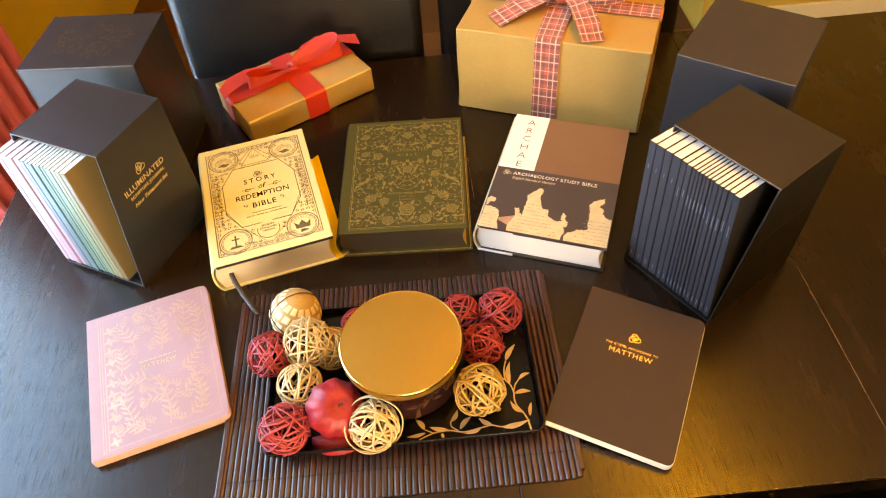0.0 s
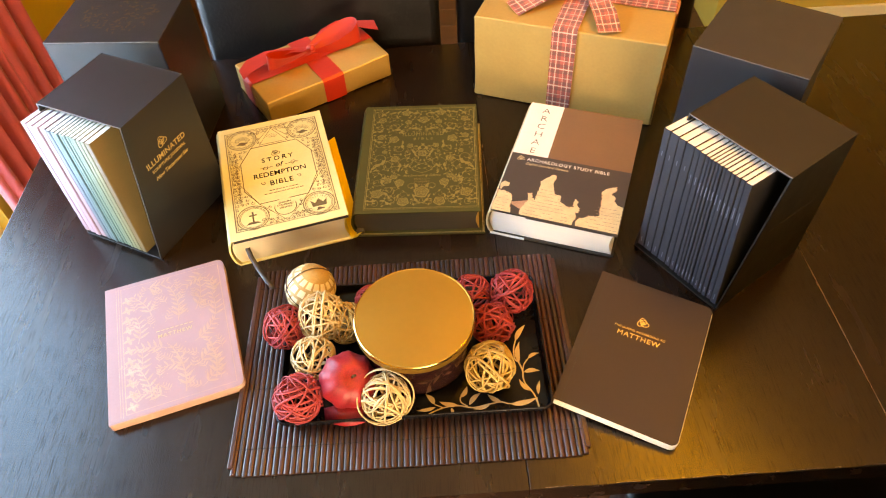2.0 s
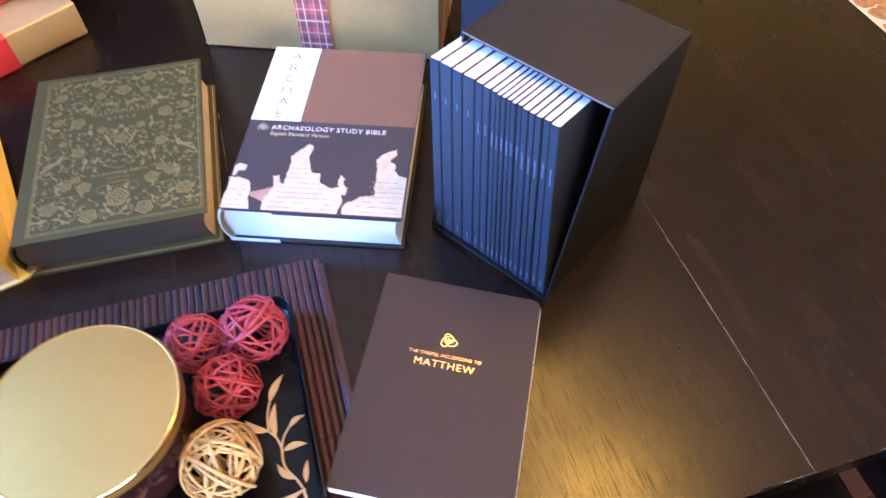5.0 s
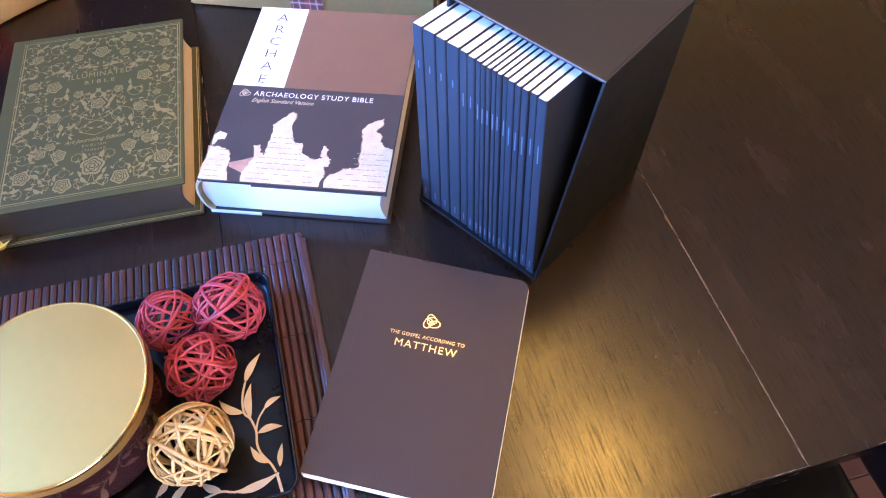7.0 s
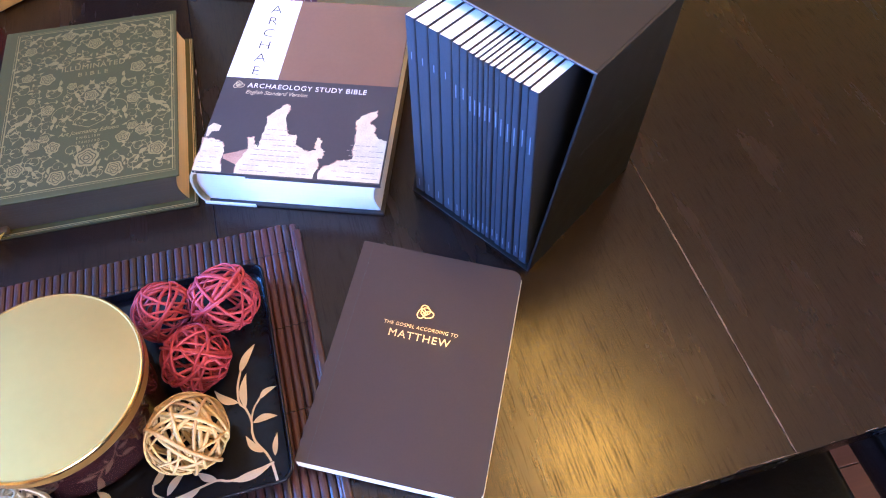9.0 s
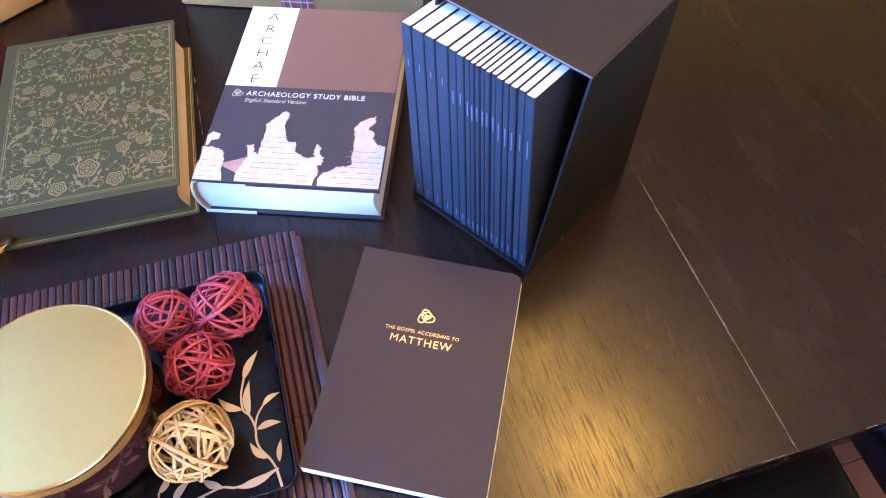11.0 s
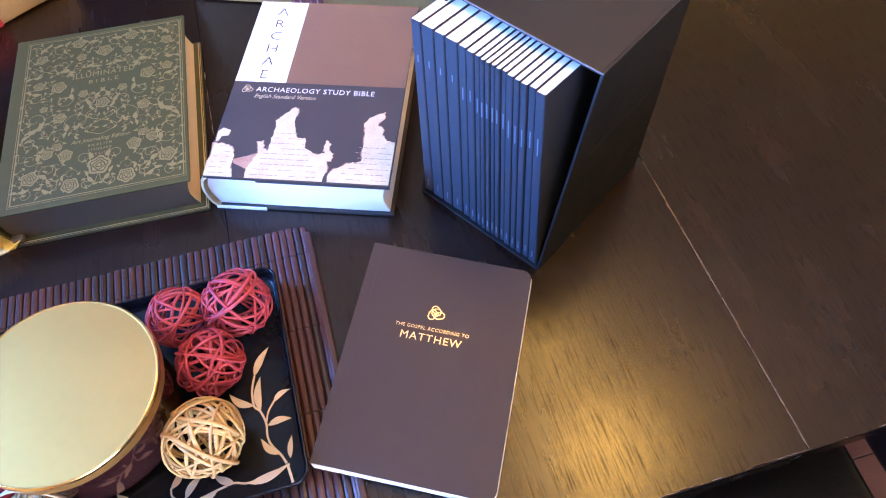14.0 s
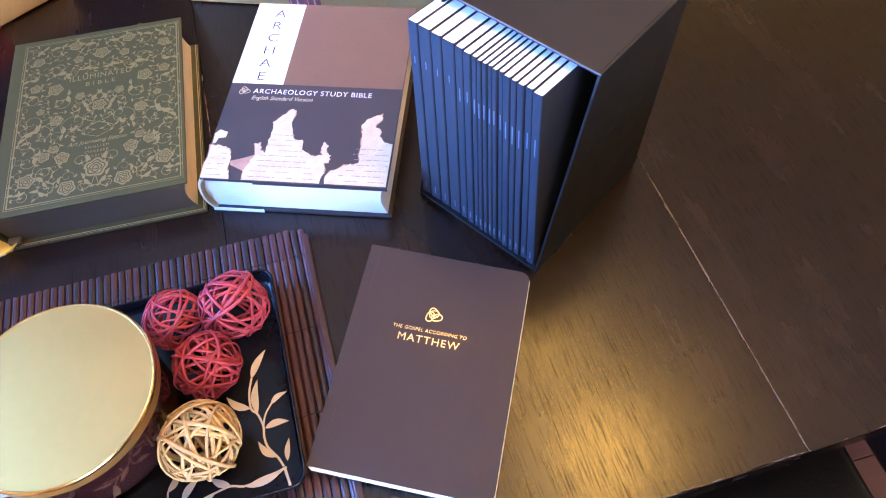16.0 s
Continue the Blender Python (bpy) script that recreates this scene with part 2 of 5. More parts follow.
def plaid():
    """Red tartan with dark and pale lines; the strip's own coordinates are in metres."""
    m = bpy.data.materials.new("tartan_ribbon")
    m.use_nodes = True
    nt = m.node_tree
    b = nt.nodes["Principled BSDF"]
    b.inputs["Roughness"].default_value = 0.6
    b.inputs["Sheen Weight"].default_value = 0.3
    uv = nt.nodes.new("ShaderNodeUVMap")
    sep = nt.nodes.new("ShaderNodeSeparateXYZ")
    nt.links.new(uv.outputs["UV"], sep.inputs[0])

    def lines(axis, period, start, width):
        a = nt.nodes.new("ShaderNodeMath")
        a.operation = "DIVIDE"
        a.inputs[1].default_value = period
        nt.links.new(sep.outputs[axis], a.inputs[0])
        f = nt.nodes.new("ShaderNodeMath")
        f.operation = "FRACT"
        nt.links.new(a.outputs[0], f.inputs[0])
        c = nt.nodes.new("ShaderNodeMath")
        c.operation = "COMPARE"
        c.inputs[1].default_value, c.inputs[2].default_value = start, width
        nt.links.new(f.outputs[0], c.inputs[0])
        return c.outputs[0]

    colour = (0.52, 0.10, 0.065, 1)
    last = None
    for axis, period, start, width, shade, amount in (
        (0, 0.022, 0.30, 0.11, (0.07, 0.045, 0.04, 1), 0.5), (0, 0.022, 0.72, 0.11, (0.07, 0.045, 0.04, 1), 0.5),
        (1, 0.034, 0.25, 0.10, (0.07, 0.045, 0.04, 1), 0.5), (1, 0.034, 0.60, 0.10, (0.07, 0.045, 0.04, 1), 0.5),
        (0, 0.022, 0.51, 0.035, (0.66, 0.55, 0.42, 1), 0.75), (0, 0.022, 0.12, 0.02, (0.66, 0.55, 0.42, 1), 0.6),
        (1, 0.034, 0.42, 0.03, (0.66, 0.55, 0.42, 1), 0.75), (1, 0.034, 0.90, 0.02, (0.66, 0.55, 0.42, 1), 0.6),
    ):
        fac = nt.nodes.new("ShaderNodeMath")
        fac.operation = "MULTIPLY"
        fac.inputs[1].default_value = amount
        nt.links.new(lines(axis, period, start, width), fac.inputs[0])
        mx = nt.nodes.new("ShaderNodeMix")
        mx.data_type = "RGBA"
        nt.links.new(fac.outputs[0], mx.inputs["Factor"])
        if last is None:
            mx.inputs[6].default_value = colour
        else:
            nt.links.new(last, mx.inputs[6])
        mx.inputs[7].default_value = shade
        last = mx.outputs[2]
    nt.links.new(last, b.inputs["Base Color"])
    return m


M["plaid"] = plaid()
glow = bpy.data.materials.new("bright_daylight")
glow.use_nodes = True
gb = glow.node_tree.nodes["Principled BSDF"]
gb.inputs["Emission Color"].default_value, gb.inputs["Emission Strength"].default_value = (0.78, 0.89, 1.0, 1), 5.0
M["glow"] = glow
glass = bpy.data.materials.new("clear_glass")
glass.use_nodes = True
gg = glass.node_tree.nodes["Principled BSDF"]
gg.inputs["Transmission Weight"].default_value, gg.inputs["Roughness"].default_value = 1.0, 0.02
M["glass"] = glass

# ---- mesh helpers ----


def part(name, bm, material, parent=None, label="", smooth=False, m=None):
    """Link a bmesh as one mesh object, under a thing or a part."""
    me = bpy.data.meshes.new(name)
    bm.to_mesh(me)
    bm.free()
    for mt in material if isinstance(material, (list, tuple)) else [material]:
        me.materials.append(mt)
    if smooth:
        me.polygons.foreach_set("use_smooth", [True] * len(me.polygons))
    ob = new(name, me)
    if parent is not None:
        ob.parent = parent
    if m is not None:
        ob.matrix_basis = m
    if label:
        tagged(ob, label)
    return ob


def thing(name, m, label, category, group=""):
    ob = new(name)
    ob.empty_display_size = 0.02
    ob.matrix_world = m
    return tagged(ob, label, category, group)


def box(x0, x1, y0, y1, z0, z1, bevel=0.0, segs=2):
    bm = bmesh.new()
    bmesh.ops.create_cube(bm, size=1)
    for v in bm.verts:
        v.co = Vector((x0 if v.co.x < 0 else x1, y0 if v.co.y < 0 else y1, z0 if v.co.z < 0 else z1))
    if bevel:
        bmesh.ops.bevel(bm, geom=bm.edges[:], offset=bevel, segments=segs, profile=0.5, affect="EDGES")
    return bm


def prism(points, z0, z1, bevel=0.0):
    """An outline in x, y drawn up from z0 to z1."""
    bm = bmesh.new()
    low = [bm.verts.new((x, y, z0)) for x, y in points]
    top = [bm.verts.new((x, y, z1)) for x, y in points]
    bm.faces.new(list(reversed(low)))
    bm.faces.new(top)
    n = len(points)
    for i in range(n):
        bm.faces.new((low[i], low[(i + 1) % n], top[(i + 1) % n], top[i]))
    if bevel:
        rim = [e for e in bm.edges if abs(e.verts[0].co.z - e.verts[1].co.z) < 1e-7]
        bmesh.ops.bevel(bm, geom=rim, offset=bevel, segments=2, profile=0.5, affect="EDGES")
    bmesh.ops.recalc_face_normals(bm, faces=bm.faces[:])
    return bm


def rounded(w, h, radii, steps=5, cx=0.0, cy=0.0):
    """A rectangle's outline with a radius for each corner: bottom left, bottom right, top right, top left."""
    out = []
    for i, (sx, sy, a0) in enumerate(((-1, -1, 180), (1, -1, 270), (1, 1, 0), (-1, 1, 90))):
        r = radii[i]
        px, py = cx + sx * (w / 2 - r), cy + sy * (h / 2 - r)
        if r < 1e-6:
            out.append((px, py))
            continue
        for k in range(steps + 1):
            a = radians(a0 + 90 * k / steps)
            out.append((px + r * math.cos(a), py + r * math.sin(a)))
    return out


def strip(points, sides, bm=None, uv_width=0.03):
    """A band along points; sides gives each point's half width as a vector. Its coordinates run in metres."""
    bm = bm or bmesh.new()
    lay = bm.loops.layers.uv.verify()
    length = [0.0]
    for a, b in zip(points, points[1:]):
        length.append(length[-1] + (Vector(b) - Vector(a)).length)
    rows = [(bm.verts.new(Vector(p) - Vector(s)), bm.verts.new(Vector(p) + Vector(s))) for p, s in zip(points, sides)]
    for i in range(len(rows) - 1):
        f = bm.faces.new((rows[i][0], rows[i][1], rows[i + 1][1], rows[i + 1][0]))
        wide = [2 * Vector(sides[i]).length, 2 * Vector(sides[i + 1]).length]
        for loop, uv in zip(f.loops, ((0, length[i]), (wide[0], length[i]), (wide[1], length[i + 1]), (0, length[i + 1]))):
            loop[lay].uv = uv
        f.smooth = True
    return bm


def thicken(bm, t):
    bmesh.ops.recalc_face_normals(bm, faces=bm.faces[:])
    bmesh.ops.solidify(bm, geom=bm.faces[:], thickness=t)
    return bm


def crisp(bm, angle=28):
    """Smooth faces that keep their sharp edges."""
    bm.normal_update()
    for f in bm.faces:
        f.smooth = True
    for e in bm.edges:
        if len(e.link_faces) == 2 and e.calc_face_angle(0) > radians(angle):
            e.smooth = False
    return bm


def tube(bm, pts, r, n=5, closed=False, flat=1.0):
    """A round strand along points."""
    pts = [Vector(p) for p in pts]
    rings = []
    k = len(pts)
    for i, p in enumerate(pts):
        a, b = (pts[(i - 1) % k], pts[(i + 1) % k]) if closed else (pts[max(0, i - 1)], pts[min(k - 1, i + 1)])
        t = (b - a).normalized()
        up = p.normalized() if p.length > 1e-6 and abs(p.normalized().dot(t)) < 0.95 else Vector((0, 0, 1))
        s = t.cross(up).normalized()
        u = s.cross(t)
        rings.append([bm.verts.new(p + s * r * math.cos(2 * math.pi * j / n) + u * r * flat * math.sin(2 * math.pi * j / n)) for j in range(n)])
    for i in range(k if closed else k - 1):
        a, b = rings[i], rings[(i + 1) % k]
        for j in range(n):
            bm.faces.new((a[j], a[(j + 1) % n], b[(j + 1) % n], b[j])).smooth = True
    if not closed:
        bm.faces.new(list(reversed(rings[0])))
        bm.faces.new(rings[-1])


LAYER = [0]


def stroke(bm, pts, w, z=0.0, closed=False):
    """A flat printed line in x, y."""
    LAYER[0] = (LAYER[0] + 1) % 60
    z += LAYER[0] * 3e-6
    pts = [Vector((p[0], p[1], 0)) for p in pts]
    k = len(pts)
    rows = []
    for i, p in enumerate(pts):
        a, b = (pts[(i - 1) % k], pts[(i + 1) % k]) if closed else (pts[max(0, i - 1)], pts[min(k - 1, i + 1)])
        t = (b - a)
        t = t.normalized() if t.length > 1e-9 else Vector((1, 0, 0))
        s = Vector((-t.y, t.x, 0))
        f = 1.0
        if 0 < i < k - 1 or closed:
            d = (pts[(i + 1) % k] - p)
            if d.length > 1e-9:
                f = 1 / max(0.5, abs(s.dot(Vector((-d.y, d.x, 0)).normalized())))
        rows.append((bm.verts.new((p.x - s.x * w / 2 * f, p.y - s.y * w / 2 * f, z)), bm.verts.new((p.x + s.x * w / 2 * f, p.y + s.y * w / 2 * f, z))))
    for i in range(k if closed else k - 1):
        a, b = rows[i], rows[(i + 1) % k]
        bm.faces.new((a[1], a[0], b[0], b[1]))


def blob(bm, pts, z=0.0):
    f = bm.faces.new([bm.verts.new((x, y, z)) for x, y in pts])
    f.normal_update()
    if f.normal.z < 0:
        f.normal_flip()


def leaf(bm, x0, y0, x1, y1, wide, z=0.0, n=6, bow=0.0):
    """A pointed leaf from its foot to its tip; each lies a hair above the last."""
    LAYER[0] = (LAYER[0] + 1) % 60
    z += LAYER[0] * 3e-6
    dx, dy = x1 - x0, y1 - y0
    left, right = [], []
    for i in range(n + 1):
        t = i / n
        h = wide * math.sin(math.pi * t ** 0.8) * 0.5
        b = bow * math.sin(math.pi * t)
        px, py = x0 + dx * t - dy * b, y0 + dy * t + dx * b
        left.append((px - dy * h, py + dx * h))
        right.append((px + dy * h, py - dx * h))
    blob(bm, right + list(reversed(left[1:-1])), z)


def ring(cx, cy, r, n=28, lobes=0, depth=0.0, turn=0.0, squash=1.0):
    return [(cx + r * (1 + depth * math.cos(lobes * a + turn)) * math.cos(a), cy + squash * r * (1 + depth * math.cos(lobes * a + turn)) * math.sin(a)) for a in (2 * math.pi * i / n for i in range(n))]


def rect(x0, y0, x1, y1):
    return [(x0, y0), (x1, y0), (x1, y1), (x0, y1)]


def spiral(cx, cy, r, turns, start, hand=1, n=26):
    return [(cx + r * (1 - 0.8 * i / n) * math.cos(start + hand * turns * 2 * math.pi * i / n), cy + r * (1 - 0.8 * i / n) * math.sin(start + hand * turns * 2 * math.pi * i / n)) for i in range(n + 1)]


def lettering(words, size, material, parent, m, name="lettering", space=1.0, shear=0.0, bold=0.0, align="CENTER", squeeze=1.0, width=0.0):
    """Words in the built-in font as a thin mesh."""
    cu = bpy.data.curves.new(name, "FONT")
    cu.body, cu.size, cu.align_x, cu.align_y = words, size, align, "CENTER"
    cu.space_character, cu.shear, cu.offset, cu.extrude = space, shear, bold, 0.00008
    cu.resolution_u = 3
    tmp = bpy.data.objects.new(name, cu)
    scene.collection.objects.link(tmp)
    me = bpy.data.meshes.new_from_object(tmp.evaluated_get(bpy.context.evaluated_depsgraph_get()))
    bpy.data.objects.remove(tmp)
    bpy.data.curves.remove(cu)
    me.materials.clear()
    me.materials.append(material)
    if width:
        xs = [v.co.x for v in me.vertices]
        squeeze = width / (max(xs) - min(xs))
    ob = new(name, me)
    ob.parent = parent
    ob.matrix_basis = m @ Matrix.Diagonal((squeeze, 1, 1, 1))
    return ob


def knot_mark(material, parent, m, size):
    """A small woven emblem of three loops."""
    bm = bmesh.new()
    for k in range(3):
        a = radians(90 + 120 * k)
        stroke(bm, ring(0.32 * size * math.cos(a), 0.26 * size * math.sin(a), 0.36 * size, 20, 2, 0.22, a), 0.09 * size, 0.00002 * k, True)
    stroke(bm, spiral(0, 0, 0.5 * size, 1.2, 0.3), 0.08 * size, 0.0001)
    return part("emblem", bm, material, parent, m=m)

# ---- room ----
TOP = 0.75
X0, X1, Y0, Y1, H = -1.05, 3.0, -2.3, 1.78, 2.45
DOOR_Y0, DOOR_Y1, DOOR_H = -0.46, 0.85, 2.15
NOOK_X, NOOK_Y = 1.27, 3.0


def structure(name, bm, material, label):
    return tagged(part(name, bm, material), label, name.split("_")[0], kind="structure")


floor = structure("floor", box(X0 - 0.12, X1 + 0.12, Y0 - 0.12, NOOK_Y + 0.12, -0.1, -0.012), M["chair_wood"], "red-brown wooden plank floor under the dining table")
structure("ceiling", box(X0 - 0.12, X1 + 0.12, Y0 - 0.12, NOOK_Y + 0.12, H, H + 0.1), M["ceiling"], "plain warm cream painted ceiling over the dining room")
structure("wall_north", box(NOOK_X, X1 + 0.12, Y1, Y1 + 0.12, -0.01, H), M["wall"], "yellow painted wall behind the black chairs")
structure("wall_far", box(X0 - 0.12, NOOK_X + 0.12, NOOK_Y, NOOK_Y + 0.12, -0.01, H), M["wall"], "yellow painted far wall beyond the chairs")
structure("wall_return", box(NOOK_X, NOOK_X + 0.12, Y1 + 0.12, NOOK_Y, -0.01, H), M["wall"], "yellow painted return wall")
structure("wall_east", box(X1, X1 + 0.12, Y0, Y1, -0.01, H), M["wall"], "yellow painted wall closing the room")
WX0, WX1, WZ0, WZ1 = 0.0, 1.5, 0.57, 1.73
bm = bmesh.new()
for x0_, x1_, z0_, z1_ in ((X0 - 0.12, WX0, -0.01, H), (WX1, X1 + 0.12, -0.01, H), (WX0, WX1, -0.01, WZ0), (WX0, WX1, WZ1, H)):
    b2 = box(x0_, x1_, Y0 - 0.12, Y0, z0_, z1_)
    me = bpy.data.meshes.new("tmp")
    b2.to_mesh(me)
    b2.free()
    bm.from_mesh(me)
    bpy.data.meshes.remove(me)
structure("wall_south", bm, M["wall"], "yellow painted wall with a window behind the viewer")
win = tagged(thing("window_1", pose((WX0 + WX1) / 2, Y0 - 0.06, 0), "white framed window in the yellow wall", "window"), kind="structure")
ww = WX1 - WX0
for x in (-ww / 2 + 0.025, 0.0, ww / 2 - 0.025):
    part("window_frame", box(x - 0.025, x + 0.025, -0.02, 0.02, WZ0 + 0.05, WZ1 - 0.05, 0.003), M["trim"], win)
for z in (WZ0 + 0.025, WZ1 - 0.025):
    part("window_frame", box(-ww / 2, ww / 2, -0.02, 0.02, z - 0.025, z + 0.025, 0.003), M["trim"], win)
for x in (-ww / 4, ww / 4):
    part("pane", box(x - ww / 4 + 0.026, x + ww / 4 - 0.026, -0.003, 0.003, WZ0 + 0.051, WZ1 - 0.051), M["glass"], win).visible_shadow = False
w = box(X0 - 0.12, X0, Y0, DOOR_Y0, -0.01, H)
for extra in ((DOOR_Y1, NOOK_Y, -0.01, H), (DOOR_Y0, DOOR_Y1, DOOR_H, H)):
    b2 = box(X0 - 0.12, X0, *extra)
    me = bpy.data.meshes.new("tmp")
    b2.to_mesh(me)
    b2.free()
    w.from_mesh(me)
    bpy.data.meshes.remove(me)
structure("wall_west", w, M["wall"], "yellow painted wall with a glass door opening")
structure("baseboard", box(NOOK_X + 0.02, X1 - 0.002, Y1 - 0.016, Y1 - 0.001, -0.008, 0.095, 0.004), M["trim"], "cream painted baseboard along the yellow wall")
structure("backdrop", box(-2.6, -2.58, -3.0, 3.5, -0.5, 3.2), M["glow"], "bright white daylight outside the glass door")
door = thing("glass_door", pose(X0 - 0.06, (DOOR_Y0 + DOOR_Y1) / 2, 0), "white framed glass door letting in daylight", "door")
tagged(door, kind="structure")
dw = DOOR_Y1 - DOOR_Y0
for y in (-dw / 2 + 0.03, dw / 2 - 0.03):
    part("stile", box(-0.025, 0.025, y - 0.03, y + 0.03, 0.0, DOOR_H, 0.004), M["trim"], door)
for z in (0.045, DOOR_H - 0.035):
    part("rail", box(-0.022, 0.022, -dw / 2 + 0.06, dw / 2 - 0.06, z - 0.04, z + 0.035, 0.004), M["trim"], door)
pane = part("pane", box(-0.003, 0.003, -dw / 2 + 0.061, dw / 2 - 0.061, 0.081, DOOR_H - 0.076), M["glass"], door)
pane.visible_shadow = False

# red curtain gathered at the door's far side
bm = bmesh.new()
cols = 120
grid = []
for i in range(cols + 1):
    u = i / cols
    fold = 0.036 * math.sin(u * 2 * math.pi * 6.5) + 0.012 * math.sin(u * 2 * math.pi * 21 + 1)
    col = []
    for k in range(9):
        s = k / 8
        col.append(bm.verts.new((X0 + 0.085 + fold * (0.75 + 0.35 * (1 - s)), 0.79 + 0.46 * u * (0.96 + 0.04 * s), 0.02 + 2.15 * s)))
    grid.append(col)
for i in range(cols):
    for k in range(8):
        bm.faces.new((grid[i][k], grid[i + 1][k], grid[i + 1][k + 1], grid[i][k + 1])).smooth = True
tagged(part("curtain", thicken(bm, 0.003), M["curtain"], smooth=True), "long red cloth curtain in deep folds beside the door", "curtain")

# ---- dining table ----
TX0, TX1, TY0, TY1 = -0.478, 1.48, -0.2445, 0.655
S1, S2 = 0.2850, 0.7156
table = thing("dining_table", pose(0.5, 0.19, 0, 0, 0, 1.1), "dark espresso-stained wooden dining table with a leaf", "table")
for a, b in ((TX0, S1 - 0.0002), (S1 + 0.0002, S2 - 0.0002), (S2 + 0.0002, TX1)):
    part("tabletop_board", box(a - 0.5, b - 0.5, TY0 - 0.19, TY1 - 0.19, TOP - 0.034, TOP, 0.0009), M["table"], table)
for y in (TY0 + 0.10, TY1 - 0.10):
    part("apron", box(TX0 + 0.12 - 0.5, TX1 - 0.12 - 0.5, y - 0.2, y - 0.18, TOP - 0.12, TOP - 0.036, 0.002), M["table_edge"], table)
for x in (TX0 + 0.10, TX1 - 0.10):
    part("apron", box(x - 0.51, x - 0.49, TY0 + 0.13 - 0.19, TY1 - 0.13 - 0.19, TOP - 0.12, TOP - 0.036, 0.002), M["table_edge"], table)
    for y in (TY0 + 0.10, TY1 - 0.10):
        part("leg", box(x - 0.54, x - 0.46, y - 0.23, y - 0.15, 0, TOP - 0.036, 0.006), M["table_edge"], table)
# pale worn flakes along the leaf's joint and the front edge
rng = random.Random(4)
wear = bmesh.new()
for x, ya, yb, n in ((S2, TY0 + 0.003, 0.10, 80), (S1, 0.08, 0.36, 9)):
    for i in range(n):
        y = rng.uniform(ya, yb)
        ln, wd = rng.uniform(0.004, 0.026), rng.uniform(0.0004, 0.0008)
        blob(wear, [(x - 0.5 - wd, y - 0.19), (x - 0.5 + wd, y - 0.19 + ln * 0.3), (x - 0.5 + wd * 0.6, y - 0.19 + ln), (x - 0.5 - wd * 1.1, y - 0.19 + ln * 0.6)], TOP + 0.0003)
y = TY0 + 0.002
while y < 0.03:
    ln, wd, dx = rng.uniform(0.012, 0.034), rng.uniform(0.0003, 0.0006), rng.uniform(0.0002, 0.0005)
    blob(wear, [(S2 - 0.5 + dx - wd, y - 0.19), (S2 - 0.5 + dx + wd, y - 0.19), (S2 - 0.5 + dx + wd * 0.7, y - 0.19 + ln), (S2 - 0.5 + dx - wd * 0.8, y - 0.19 + ln)], TOP + 0.0004)
    y += ln + rng.uniform(0.0005, 0.004)
for i in range(110):
    x = rng.uniform(0.3, 1.3)
    ln, wd = rng.uniform(0.003, 0.022), rng.uniform(0.0003, 0.0011)
    blob(wear, [(x - 0.5, TY0 - 0.19 + 0.001), (x - 0.5 + ln, TY0 - 0.19 + 0.001), (x - 0.5 + ln * 0.8, TY0 - 0.19 + 0.001 + wd), (x - 0.5 + ln * 0.2, TY0 - 0.19 + 0.001 + wd * 0.7)], TOP + 0.0003)
blob(wear, ring(S2 - 0.0005 - 0.5, 0.0113 - 0.19, 0.0013, 12, 3, 0.2, 0.4, 2.6), TOP + 0.0003)
tagged(part("worn_chip", wear, M["worn"], table, "pale worn chips in the dark finish"), kind="stuff")


# ---- chairs ----
def parsons_chair(m, label):
    c = thing("dining_chair", m, label, "chair", "chairs round the dining table")
    part("seat", box(-0.23, 0.23, -0.22, 0.23, 0.40, 0.49, 0.025, 4), M["leather"], c, smooth=True)
    bk = box(-0.235, 0.235, 0.20, 0.27, 0.36, 1.06, 0.022, 4)
    for v in bk.verts:
        v.co.y += max(0, v.co.z - 0.45) * 0.13
    part("backrest", bk, M["leather"], c, smooth=True)
    for x in (-0.195, 0.195):
        for y in (-0.18, 0.22):
            part("leg", box(x - 0.022, x + 0.022, y - 0.022, y + 0.022, 0, 0.40, 0.003), M["chair_wood"], c)
    return c


chair = parsons_chair(pose(-0.012, 0.425, 0), "tall black leather dining chair behind the table")
copy_thing(chair, pose(0.485, 0.430, 0, 0, 0, -1.5))
for cx, turn in ((0.690, 179), (1.215, 181)):
    tagged(copy_thing(chair, pose(cx, -0.30, 0, 0, 0, turn)), "black leather dining chair tucked under the near edge")

# ---- bamboo mat, tray and candle ----
MX0, MX1, MY0, MY1 = -0.054, 0.365, -0.2148, 0.091
mat_thing = thing("bamboo_placemat", pose((MX0 + MX1) / 2, (MY0 + MY1) / 2, TOP, 0, 0, 0.7), "dark red-brown slatted bamboo placemat lying on the table", "placemat")
mw, mh = MX1 - MX0, MY1 - MY0
slats = 60
pitch = mw / slats
sb = prism([(pitch * 0.485 * math.cos(math.pi * k / 5), 0.0030 * math.sin(math.pi * k / 5) ** 0.8 + 0.0003) for k in range(6)], -mh / 2, mh / 2)
for v in sb.verts:
    v.co = Vector((v.co.x, v.co.z, v.co.y))
bmesh.ops.recalc_face_normals(sb, faces=sb.faces[:])
first = part("slat", sb, M["slat"], mat_thing, m=pose(-mw / 2 + pitch / 2, 0, 0))
for i in range(1, slats):
    o = new("slat", first.data)
    o.parent = mat_thing
    o.matrix_basis = pose(-mw / 2 + pitch * (i + 0.5), rng.uniform(-0.0003, 0.0003), 0, 0, rng.uniform(-5, 5), rng.uniform(-0.08, 0.08))
    if i in (1, slats - 2, slats - 1):
        o.scale = (1, 0.995 if i != slats - 1 else 0.985, 1)
first.scale = (1, 0.985, 1)
